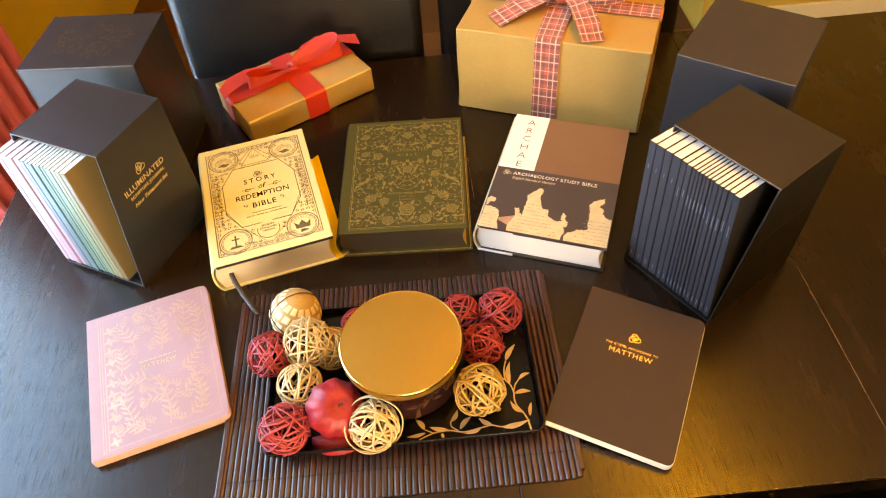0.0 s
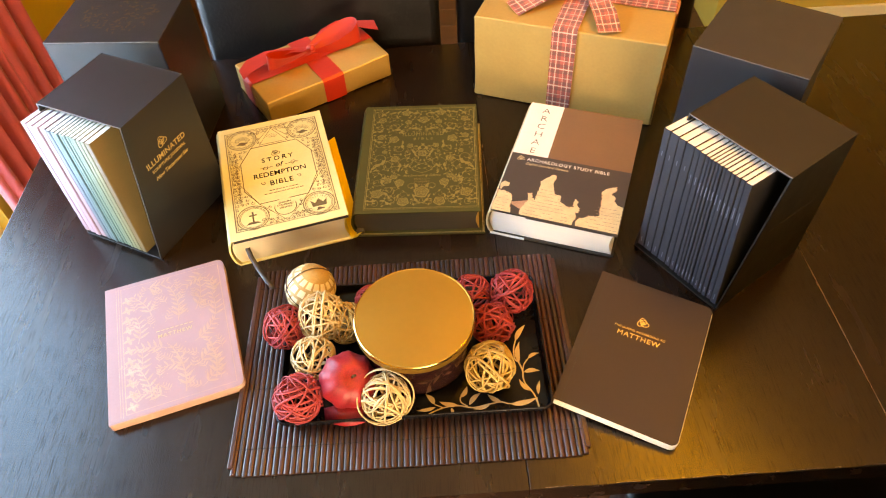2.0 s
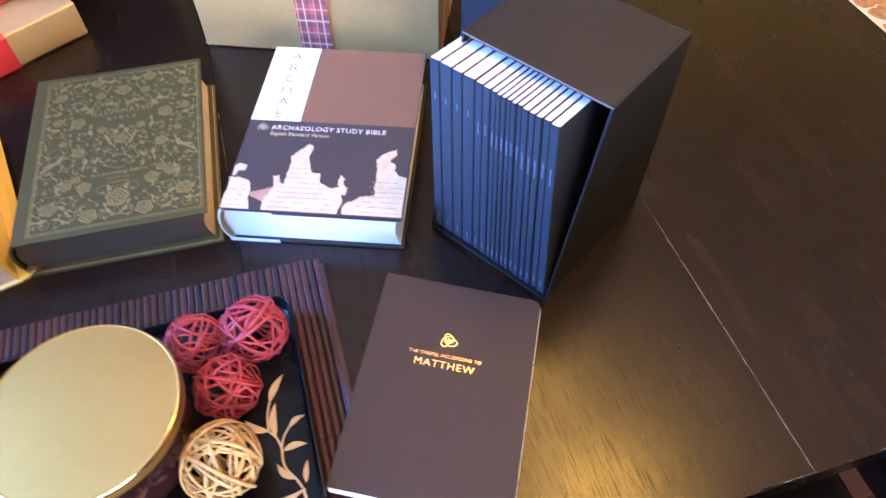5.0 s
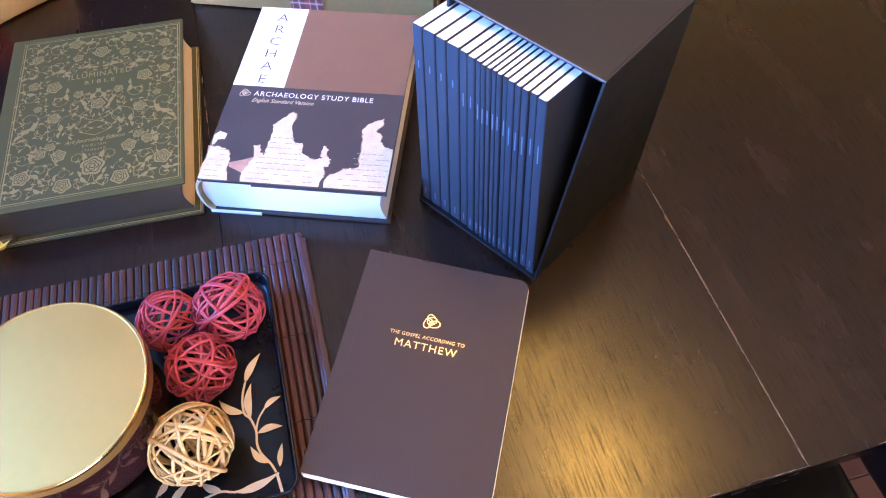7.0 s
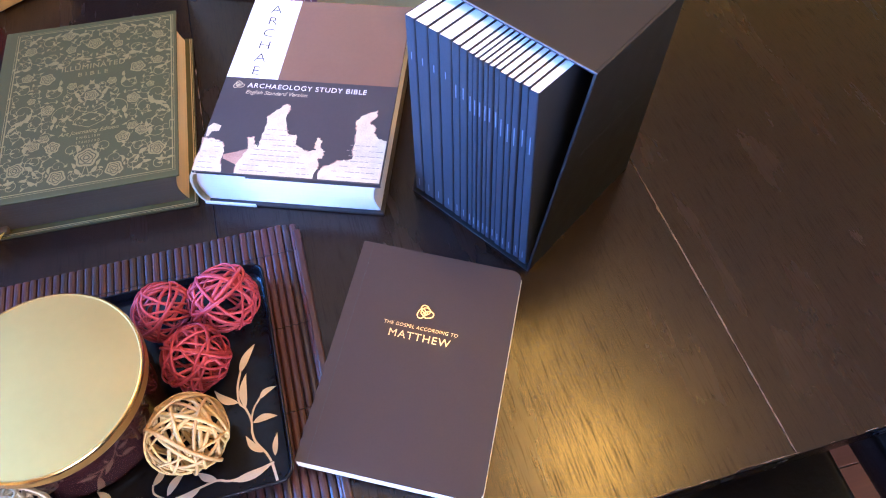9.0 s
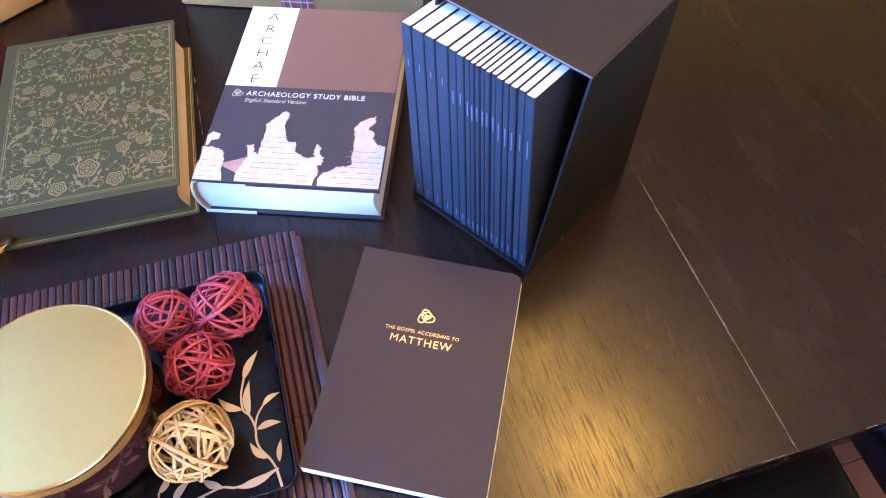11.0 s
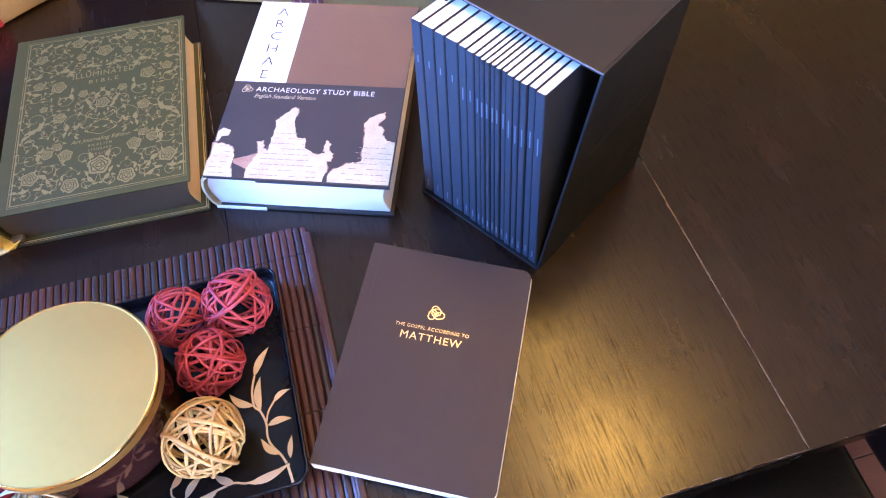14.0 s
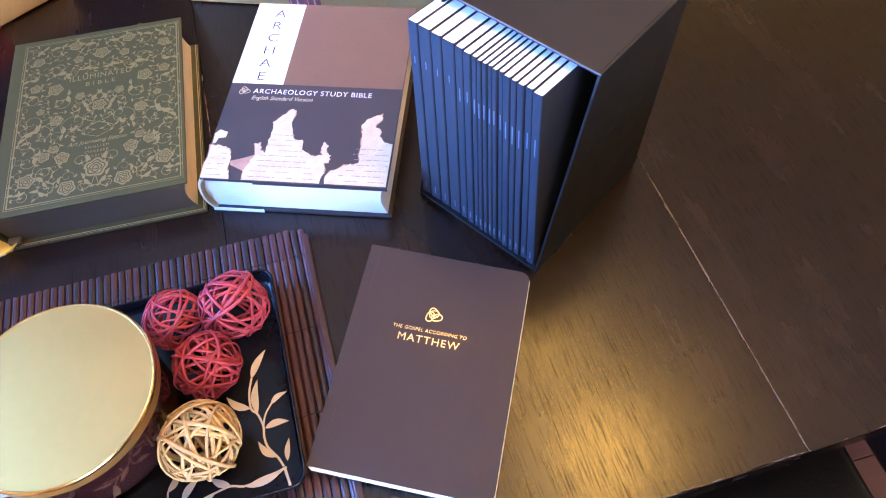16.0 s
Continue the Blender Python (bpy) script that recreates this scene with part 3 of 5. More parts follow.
for y in (-0.120, -0.040, 0.040, 0.120):
    tb = bmesh.new()
    pts = []
    for i in range(slats * 2 + 1):
        pts.append((-mw / 2 + mw * i / (slats * 2), y, 0.0037 if i % 2 else 0.0024))
    tube(tb, pts, 0.0005, 4)
    part("binding_thread", tb, M["thread"], mat_thing)
for sx in (-1, 1):
    part("border_rod", box(sx * mw / 2 - 0.0035, sx * mw / 2 + 0.0035, -mh / 2 + 0.010, mh / 2 - 0.010, 0.0004, 0.0048, 0.0015), M["slat"], mat_thing)

# glazed tray
TRX, TRY, TRW, TRD = 0.1647, -0.0614, 0.332, 0.2035
tray = thing("decorative_tray", pose(TRX, TRY, TOP + 0.0045, 0, 0, 0.7), "glossy black rectangular ceramic tray with cream leaf vines", "tray")
prof = ((0.014, 0.0), (0.008, 0.0), (0.0030, 0.0060), (0.0, 0.0185), (0.0009, 0.0205), (0.0021, 0.0196), (0.0030, 0.0090), (0.0042, 0.0058), (0.0065, 0.0045), (0.030, 0.0044))
bm = bmesh.new()
loops = []
for inset, z in prof:
    out = rounded(TRW - 2 * inset, TRD - 2 * inset, [max(0.012 - inset * 0.2, 0.006)] * 4, 6)
    loops.append([bm.verts.new((x, y, z)) for x, y in out])
bm.faces.new(list(reversed(loops[0])))
for a, b in zip(loops, loops[1:]):
    for i in range(len(a)):
        bm.faces.new((a[i], a[(i + 1) % len(a)], b[(i + 1) % len(b)], b[i])).smooth = True
bm.faces.new(loops[-1])
bmesh.ops.recalc_face_normals(bm, faces=bm.faces[:])
part("dish", bm, M["tray"], tray)
bm = bmesh.new()
ZV = 0.0052


def tl(x, y):
    return min(x + 0.0105 - TRX, 0.1600), max(y + 0.0020 - TRY, -0.0965)


def vine(points, w):
    out = []
    for i in range(len(points) - 1):
        p0, p1, p2, p3 = points[max(0, i - 1)], points[i], points[i + 1], points[min(len(points) - 1, i + 2)]
        for k in range(6):
            t = k / 6
            out.append(tuple(0.5 * (2 * p1[j] + (p2[j] - p0[j]) * t + (2 * p0[j] - 5 * p1[j] + 4 * p2[j] - p3[j]) * t * t + (3 * p1[j] - p0[j] - 3 * p2[j] + p3[j]) * t ** 3) for j in (0, 1)))
    out.append(points[-1])
    stroke(bm, [tl(*p) for p in out], w, ZV)


vine([(0.3041, -0.1610), (0.3030, -0.1525), (0.3017, -0.1436)], 0.0022)
vine([(0.3013, -0.1424), (0.2980, -0.1344), (0.2914, -0.1239), (0.2894, -0.1150), (0.2899, -0.1049), (0.2866, -0.0935), (0.2820, -0.0869), (0.2822, -0.0728), (0.2859, -0.0600)], 0.0018)
vine([(0.2899, -0.1049), (0.2930, -0.0954), (0.2990, -0.0875)], 0.0015)
vine([(0.3034, -0.1435), (0.2916, -0.1460), (0.2704, -0.1492), (0.2582, -0.1460), (0.2453, -0.1478), (0.2244, -0.1512), (0.2063, -0.1475), (0.1879, -0.1492), (0.1704, -0.1559)], 0.0017)
vine([(0.2177, -0.1490), (0.2100, -0.1430), (0.2095, -0.1358)], 0.0014)
vine([(0.1879, -0.1490), (0.1778, -0.1439)], 0.0014)
for ax, ay, bx, by, wd, bow in (
    (0.2962, -0.1335, 0.2840, -0.1164, 0.34, 0.10), (0.3049, -0.1390, 0.3091, -0.1203, 0.30, 0.04), (0.2817, -0.0871, 0.2628, -0.0706, 0.34, 0.12), (0.2867, -0.0932, 0.2907, -0.0622, 0.27, 0.08),
    (0.2983, -0.0882, 0.3165, -0.0806, 0.36, 0.12), (0.2909, -0.1072, 0.3115, -0.1066, 0.38, 0.10), (0.2856, -0.0605, 0.3014, -0.0365, 0.30, 0.06), (0.2702, -0.1503, 0.3022, -0.1442, 0.27, -0.05),
    (0.2582, -0.1454, 0.2431, -0.1351, 0.42, 0.08), (0.2453, -0.1482, 0.2237, -0.1532, 0.28, 0.08), (0.2196, -0.1476, 0.2353, -0.1319, 0.36, 0.08), (0.2096, -0.1370, 0.2187, -0.1217, 0.42, -0.10),
    (0.2059, -0.1469, 0.1833, -0.1408, 0.34, 0.06), (0.1778, -0.1439, 0.1669, -0.1291, 0.45, -0.08), (0.1788, -0.1480, 0.1557, -0.1510, 0.26, 0.05), (0.1980, -0.1500, 0.1998, -0.1590, 0.50, 0.0),
):
    leaf(bm, *tl(ax, ay), *tl(bx, by), wd * 0.78, ZV + 0.0002, 8, bow)
part("leaf_vine", bm, M["vine"], tray, "cream painted vine with pointed leaves")

# three-part candle
candle = thing("candle_jar", pose(0.1704, -0.0632, TOP + 0.0090), "wide dark red glass candle jar with a gold metal lid", "candle")


def turned(profile, n=72, smooth=True):
    bm = bmesh.new()
    rows = []
    for r, z in profile:
        rows.append([bm.verts.new((r * math.cos(2 * math.pi * k / n), r * math.sin(2 * math.pi * k / n), z)) for k in range(n)] if r > 1e-6 else [bm.verts.new((0, 0, z))])
    for a, b in zip(rows, rows[1:]):
        if len(a) == 1 and len(b) == 1:
            continue
        for k in range(n):
            j = (k + 1) % n
            vs = (a[0], b[j], b[k]) if len(a) == 1 else (a[k], a[j], b[0]) if len(b) == 1 else (a[k], a[j], b[j], b[k])
            bm.faces.new(vs).smooth = smooth
    bmesh.ops.recalc_face_normals(bm, faces=bm.faces[:])
    return bm


part("jar", turned([(0, 0.0), (0.060, 0.0), (0.066, 0.004), (0.068, 0.012), (0.068, 0.064), (0.067, 0.068), (0.064, 0.070), (0, 0.070)]), M["jar"], candle)
lid = part("lid", turned([(0.0705, 0.0665), (0.0730, 0.0665), (0.0735, 0.0680), (0.0735, 0.0780), (0.0731, 0.0792), (0.0722, 0.0797), (0.0716, 0.0796), (0.0712, 0.0792), (0, 0.0792)], 96, False), M["gold_lid"], candle, "satin gold metal lid")
part("rim", turned([(0.0722, 0.0799), (0.0730, 0.0796), (0.0737, 0.0782), (0.0738, 0.0765), (0.0736, 0.0765)], 96), M["gold_rim"], lid)


# woven balls
def woven_ball(x, y, z, r, material, label, seed, loops=30, thick=0.0012):
    rg = random.Random(seed)
    ball = thing("rattan_ball", pose(x, y, z, rg.uniform(0, 90), rg.uniform(0, 90), rg.uniform(0, 90)), label, "rattan ball", "decorative balls in the tray")
    for i in range(round(loops * 0.85)):
        bm = bmesh.new()
        axis = Vector((rg.gauss(0, 1), rg.gauss(0, 1), rg.gauss(0, 1))).normalized()
        u = axis.orthogonal().normalized()
        v = axis.cross(u)
        off = rg.uniform(-0.5, 0.5)
        rr = r * rg.uniform(0.88, 1.0)
        c = math.sqrt(1 - off * off)
        pa, pb, amp = rg.uniform(0, 6.28), rg.uniform(0, 6.28), rg.uniform(0.02, 0.14)
        pts = []
        for k in range(30):
            a = 2 * math.pi * k / 30
            d = (axis * (off + amp * math.sin(2 * a + pa)) + (u * math.cos(a) + v * math.sin(a)) * c).normalized()
            pts.append(d * rr * (1 + 0.03 * math.sin(3 * a + pb)))
        tube(bm, pts, thick * rg.uniform(0.7, 1.35), 5, True, 0.6)
        part("strand", bm, material, ball)
    return ball


ZT = TOP + 0.0090
RED, NAT = "dark red woven rattan ball in the black tray", "natural tan woven rattan ball in the black tray"
for i, (x, y, r, mk, dz, n, th) in enumerate((
    (0.001, -0.036, 0.0290, "red_cane", 0, 28, 0.0013), (0.028, -0.140, 0.0305, "red_cane", 0, 34, 0.0013),
    (0.268, -0.048, 0.0285, "red_cane", 0, 26, 0.0013), (0.2955, 0.0015, 0.0305, "red_cane", 0.0, 22, 0.0014), (0.244, 0.004, 0.0265, "red_cane", 0, 24, 0.0013),
    (0.108, 0.004, 0.0215, "red_cane", 0, 30, 0.0012),
)):
    woven_ball(x, y, ZT + r + dz, r, M[mk], RED, 20 + i, n, th)
for i, (x, y, r, mk, dz, n, th) in enumerate((
    (0.051, -0.029, 0.0330, "pale_cane", 0.006, 36, 0.0013), (0.041, -0.083, 0.0278, "pale_cane", 0, 22, 0.0015),
    (0.259, -0.1115, 0.0322, "cane", 0, 27, 0.0014), (0.080, -0.034, 0.0270, "cane", 0.002, 26, 0.0013),
)):
    woven_ball(x, y, ZT + r + dz, r, M[mk], NAT, 40 + i, n, th)
woven_ball(0.133, -0.1465, ZT + 0.0335, 0.0295, M["pale_cane"], "pale tan rattan ball with loose outer loops", 61, 34, 0.0013)
loose = bmesh.new()
for k, tilt in enumerate((8, -14)):
    tube(loose, [(0.0335 * math.cos(a) * (1 + 0.02 * math.sin(4 * a)), 0.0335 * math.sin(a), 0.006 * math.sin(2 * a + k)) for a in (2 * math.pi * i / 40 for i in range(40))], 0.0013, 5, True, 0.7)
tagged(part("loose_cane_loop", loose, M["pale_cane"], m=pose(0.133, -0.1465, ZT + 0.0345, 48, 0, 6)), "loose pale cane loops round a rattan ball", "rattan ball")

# banded husk ball
husk = thing("husk_ball", pose(0.029, 0.021, ZT + 0.0345, 0, 25, 20) @ Matrix.Scale(0.945, 4), "smooth tan husk-wrapped ball with dark bindings", "decorative ball", "decorative balls in the tray")
part("husk_body", turned([(0.0355 * math.sin(math.pi * i / 16), -0.0355 * math.cos(math.pi * i / 16)) for i in range(17)], 32), M["husk"], husk)
hb = bmesh.new()
for row in range(5):
    for k in range(16):
        a0 = 2 * math.pi * (k + 0.5 * (row % 2)) / 16
        la0 = -1.05 + 0.42 * row
        quad = []
        for da, dl in ((0.05, 0.05), (0.33, 0.05), (0.36, 0.34), (0.08, 0.34)):
            quad.append(hb.verts.new((0.0358 * math.cos(la0 + dl) * math.cos(a0 + da), 0.0358 * math.cos(la0 + dl) * math.sin(a0 + da), 0.0358 * math.sin(la0 + dl))))
        hb.faces.new(quad)
bmesh.ops.subdivide_edges(hb, edges=hb.edges[:], cuts=2, use_grid_fill=True)
for v in hb.verts:
    v.co = v.co.normalized() * 0.0358
crisp(hb)
tagged(part("woven_band", hb, M["husk_patch"], husk), kind="stuff")
hb = bmesh.new()
for ax in (0.25, 1.4):
    tube(hb, [Euler((ax, 0.4 * ax, 0)).to_matrix() @ Vector((0.0362 * math.cos(a), 0.0362 * math.sin(a), 0)) for a in (2 * math.pi * i / 48 for i in range(48))], 0.0008, 4, True)
part("binding", hb, M["husk_dark"], husk)

# dried red pod with ridges
bm = turned([(0.0365 * math.sin(math.pi * i / 20) ** 0.85, -0.031 * math.cos(math.pi * i / 20)) for i in range(21)], 64)
for v in bm.verts:
    a = math.atan2(v.co.y, v.co.x)
    rr = math.hypot(v.co.x, v.co.y)
    k = 1 + (0.035 * math.cos(9 * a) + 0.012 * math.cos(23 * a + 1)) * min(1, rr / 0.02)
    v.co.x, v.co.y = v.co.x * k, v.co.y * k
    v.co.z += -0.007 * math.exp(-(rr / 0.010) ** 2) * (1 if v.co.z > 0 else -1)
pod = thing("dried_pod", pose(0.087, -0.121, ZT + 0.0345, 28, 14, 20) @ Matrix.Scale(0.93, 4), "dark red ridged dried seed pod in the tray", "dried pod")
part("pod_body", bm, M["pod"], pod)
bm = bmesh.new()
tube(bm, [(0, 0, 0.022), (0.001, 0.001, 0.028), (0.003, 0.001, 0.033)], 0.0016, 6)
part("stem", bm, M["husk_dark"], pod)
bm = bmesh.new()
pts, sides = [], []
for i in range(11):
    t = i / 10
    pts.append((0.056 + 0.060 * t, -0.150 - 0.006 * math.sin(math.pi * t), ZT + 0.006 + 0.006 * math.sin(math.pi * t)))
    sides.append((0.0, 0.011 * math.sin(math.pi * (0.08 + 0.84 * t)) ** 0.6, 0.006))
tagged(part("dried_petal", thicken(strip(pts, sides), 0.0018), M["pod"]), "curled dark red dried petal lying in the tray", "dried petal")


# ---- books ----
def hardback(name, m, w, h, t, label, cover, pages, board=0.0026, spine_mat=None, overhang=0.004, fore=None, grow=0.0):
    """A closed hardback lying on its back, spine to the left, with two boards, a rounded spine and a page block."""
    b = thing(name, m, label, "book", "books on the table")
    part("back_cover", prism(rounded(w + grow, h + grow, [0.001] * 4, 2, grow / 2, -grow / 2), 0, board, 0.0006), cover, b)
    part("front_cover", prism(rounded(w, h, [0.001] * 4, 2), t - board, t, 0.0008), cover, b)
    # rounded spine
    out = []
    for i in range(9):
        a = radians(90 + 180 * i / 8)
        out.append((-w / 2 + 0.004 + 0.011 * math.cos(a), t / 2 + (t / 2) * math.sin(a)))
    for i in range(8, -1, -1):
        a = radians(90 + 180 * i / 8)
        out.append((-w / 2 + 0.004 + 0.0085 * math.cos(a), t / 2 + (t / 2 - board) * math.sin(a)))
    bm = prism([(x, z) for x, z in out], -h / 2, h / 2)
    for v in bm.verts:
        v.co = Vector((v.co.x, v.co.z, v.co.y))
    bmesh.ops.recalc_face_normals(bm, faces=bm.faces[:])
    part("spine", bm, spine_mat or cover, b)
    # page block with a hollow fore-edge
    z0, z1 = board + 0.0002, t - board - 0.0002
    left = [(-w / 2 + 0.004 - 0.006 * math.sin(math.pi * i / 8), z0 + (z1 - z0) * i / 8) for i in range(9)]
    right = [(w / 2 - overhang - 0.005 * math.sin(math.pi * i / 8), z0 + (z1 - z0) * i / 8) for i in range(8, -1, -1)]
    bm = prism(left + right, -h / 2 + overhang, h / 2 - overhang)
    for v in bm.verts:
        v.co = Vector((v.co.x, v.co.z, v.co.y))
    bmesh.ops.recalc_face_normals(bm, faces=bm.faces[:])
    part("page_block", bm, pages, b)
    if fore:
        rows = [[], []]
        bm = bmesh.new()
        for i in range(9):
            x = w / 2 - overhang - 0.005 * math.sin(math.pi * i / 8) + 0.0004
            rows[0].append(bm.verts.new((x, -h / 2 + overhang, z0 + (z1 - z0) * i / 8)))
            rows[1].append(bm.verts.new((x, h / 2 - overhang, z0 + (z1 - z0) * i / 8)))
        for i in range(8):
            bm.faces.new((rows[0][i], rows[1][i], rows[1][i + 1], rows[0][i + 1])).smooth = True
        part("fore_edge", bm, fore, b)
    return b


def rose(bm, dark, x, y, r, seed):
    """A printed rose: lobed petals with darker inner lines."""
    blob(bm, ring(x, y, r, 30, 5, 0.10, seed), 0.0)
    for k, f in enumerate((0.74, 0.48, 0.24)):
        stroke(dark, ring(x, y, r * f, 22, 5 - k, 0.12, seed + k * 1.3), r * 0.10, 0.0001, True)


def sprig(bm, x, y, a, length, n, wide, size):
    """A stem with paired leaves."""
    pts = [(x + length * t * math.cos(a + 0.35 * t), y + length * t * math.sin(a + 0.35 * t)) for t in (i / 8 for i in range(9))]
    stroke(bm, pts, length * 0.022, 0.0)
    for i in range(1, n + 1):
        t = i / (n + 0.6)
        px, py = x + length * t * math.cos(a + 0.35 * t), y + length * t * math.sin(a + 0.35 * t)
        for s in (-1, 1):
            b = a + 0.35 * t + s * 0.85
            ln = size * (1 - 0.5 * t)
            leaf(bm, px, py, px + ln * math.cos(b), py + ln * math.sin(b), wide, 0.00005)


# olive book with roses in foil
ILW, ILH, ILT = 0.1862, 0.2499, 0.0440
il = hardback("illuminated_book", pose(0.1782, 0.2755, TOP, 0, 0, -2.2), ILW, ILH, ILT, "thick olive green hardback with gold foil roses and gilded pages", M["olive_cover"], M["gilt_shaded"], overhang=0.003, grow=0.0062, fore=M["gilt_lit"])
foil, lines = bmesh.new(), bmesh.new()
CX = 0.005
hx, hy = 0.0826, 0.1112
stroke(foil, rect(CX - hx, -hy, CX + hx, hy), 0.0010, 0, True)
stroke(foil, rect(CX - hx - 0.0022, -hy - 0.0022, CX + hx + 0.0022, hy + 0.0022), 0.0005, 0, True)
roses = ((0.029, 0.101, 0.0068), (0.068, 0.084, 0.0062), (0.025, 0.078, 0.0054), (0.068, 0.043, 0.0058), (0.047, 0.037, 0.0078), (0.0205, 0.0215, 0.0050), (0.0605, 0.008, 0.0042), (0.043, -0.0085, 0.0066),
         (0.043, -0.047, 0.0048), (0.0525, -0.055, 0.0060), (0.034, -0.060, 0.0072), (0.067, -0.082, 0.0084), (0.027, -0.099, 0.0085))
for i, (u, v, r) in enumerate(roses):
    for s in (-1, 1):
        rose(foil, lines, CX + s * u, v, r, i * 1.7)
for v, r in ((0.083, 0.0080), (0.004, 0.0072), (-0.080, 0.0112)):
    rose(foil, lines, CX, v, r, v * 90)
rg = random.Random(12)
# scrolling stems: paired spirals that swing out from the middle line
for i, (u, v, r, hand) in enumerate((
    (0.012, 0.095, 0.008, 1), (0.048, 0.094, 0.009, -1), (0.072, 0.101, 0.007, 1), (0.044, 0.068, 0.011, 1), (0.072, 0.064, 0.008, -1), (0.030, 0.058, 0.007, -1), (0.071, 0.025, 0.009, 1), (0.040, 0.016, 0.011, 1),
    (0.022, 0.004, 0.009, -1), (0.068, -0.006, 0.011, -1), (0.024, -0.018, 0.015, 1), (0.056, -0.024, 0.012, 1), (0.071, -0.034, 0.009, -1), (0.068, -0.058, 0.010, 1), (0.016, -0.068, 0.008, -1), (0.050, -0.076, 0.010, 1),
    (0.046, -0.094, 0.009, -1), (0.070, -0.102, 0.008, 1), (0.012, -0.100, 0.008, 1), (0.010, 0.018, 0.007, 1), (0.014, 0.066, 0.006, 1),
)):
    for s in (-1, 1):
        arc = spiral(u, v, r, 1.15, 0.8 + i * 1.1, hand)
        stroke(foil, [(CX + s * x, y) for x, y in arc], 0.00065, 0.00004)
        x, y = arc[0]
        for a, ln in ((0.8 + i * 1.1 + hand * 2.2, 0.011), (0.8 + i * 1.1 - hand * 0.6, 0.009)):
            leaf(foil, CX + s * x, y, CX + s * (x + ln * math.cos(a)), y + ln * math.sin(a), 0.38, 0.00006, 6, 0.12 * s)
for row in range(15):
    for col in range(5):
        u, v = 0.008 + 0.0165 * col + rg.uniform(-0.003, 0.003), -0.100 + 0.0143 * row + rg.uniform(-0.003, 0.003)
        if 0.026 < v < 0.054 and u < 0.044 or -0.072 < v < -0.036 and u < 0.034:
            continue
        r, a0, hand = rg.uniform(0.0045, 0.0075), rg.uniform(0, 6.28), rg.choice((-1, 1))
        for s in (-1, 1):
            stroke(foil, [(CX + s * min(x, 0.080), y) for x, y in spiral(u, v, r, 1.1, a0, hand)], 0.00045, 0.00003)
            for k in range(3):
                b = a0 + hand * (1.3 + 1.5 * k)
                px, py = u + r * (0.95 - 0.15 * k) * math.cos(a0 + hand * 1.6 * k), v + r * (0.95 - 0.15 * k) * math.sin(a0 + hand * 1.6 * k)
                leaf(foil, CX + s * px, py, CX + s * (px + 0.0055 * math.cos(b)), py + 0.0055 * math.sin(b), 0.40, 0.00006, 5, 0.15 * s)
for i in range(12):
    u, v = rg.uniform(0.004, 0.078), rg.uniform(-0.106, 0.106)
    if 0.028 < v < 0.052 and u < 0.046 or -0.070 < v < -0.038 and u < 0.034:
        continue
    a, ln = rg.uniform(0, 6.28), rg.uniform(0.006, 0.011)
    for s in (-1, 1):
        leaf(foil, CX + s * u, v, CX + s * (u + ln * math.cos(a)), v + ln * math.sin(a), 0.36, 0.00006, 6, 0.1 * s)
for s in (-1, 1):
    stroke(foil, [(CX + s * 0.016 * math.sin(t * 6.3), -0.040 + t * 0.040) for t in (i / 20 for i in range(21))], 0.0007, 0.00002)
    stroke(foil, [(CX + s * 0.004 * t, -0.088 - 0.016 * t) for t in (i / 6 for i in range(7))], 0.0007, 0.00002)
ZC = ILT + 0.0003
IL_FIT = Matrix.Diagonal((1.0, 1.04, 1, 1))
tagged(part("foil_ornament", foil, M["foil"], il, "gold foil roses and scrolls", m=pose(0, 0, ZC) @ IL_FIT), kind="stuff")
tagged(part("ornament_line", lines, M["olive_cover"], il, m=pose(0, 0, ZC) @ IL_FIT), kind="stuff")
lettering("ILLUMINATED", 0.0110, M["foil"], il, pose(CX, 0.0500, ZC), space=1.15, width=0.066)
lettering("BIBLE", 0.0078, M["foil"], il, pose(CX, 0.0385, ZC), space=1.6, width=0.031)
lettering("Art Journaling Edition", 0.0070, M["foil"], il, pose(CX, -0.0472, ZC), shear=0.35, width=0.059)
for i, s in enumerate(("ENGLISH", "STANDARD", "VERSION")):
    lettering(s, 0.0046, M["foil"], il, pose(CX, -0.0550 - 0.0064 * i, ZC), space=1.6, width=0.023)
border = bmesh.new()
stroke(border, [(-ILW / 2 + 0.004, -ILH / 2 - 0.0030), (ILW / 2 + 0.0032, -ILH / 2 - 0.0030), (ILW / 2 + 0.0032, ILH / 2 - 0.002)], 0.0011, 0)
stroke(border, [(-ILW / 2 + 0.004, -ILH / 2 - 0.0048), (ILW / 2 + 0.0050, -ILH / 2 - 0.0048), (ILW / 2 + 0.0050, ILH / 2 - 0.002)], 0.0005, 0)
part("foil_border", border, M["pale_foil"], il, "thin gold line round the back board", m=pose(0, 0, 0.0029))
part("ribbon_end", box(-ILW / 2 - 0.001, -ILW / 2 + 0.011, -ILH / 2 - 0.004, -ILH / 2 + 0.004, 0.003, 0.010, 0.002), M["gilt_shaded"], il)

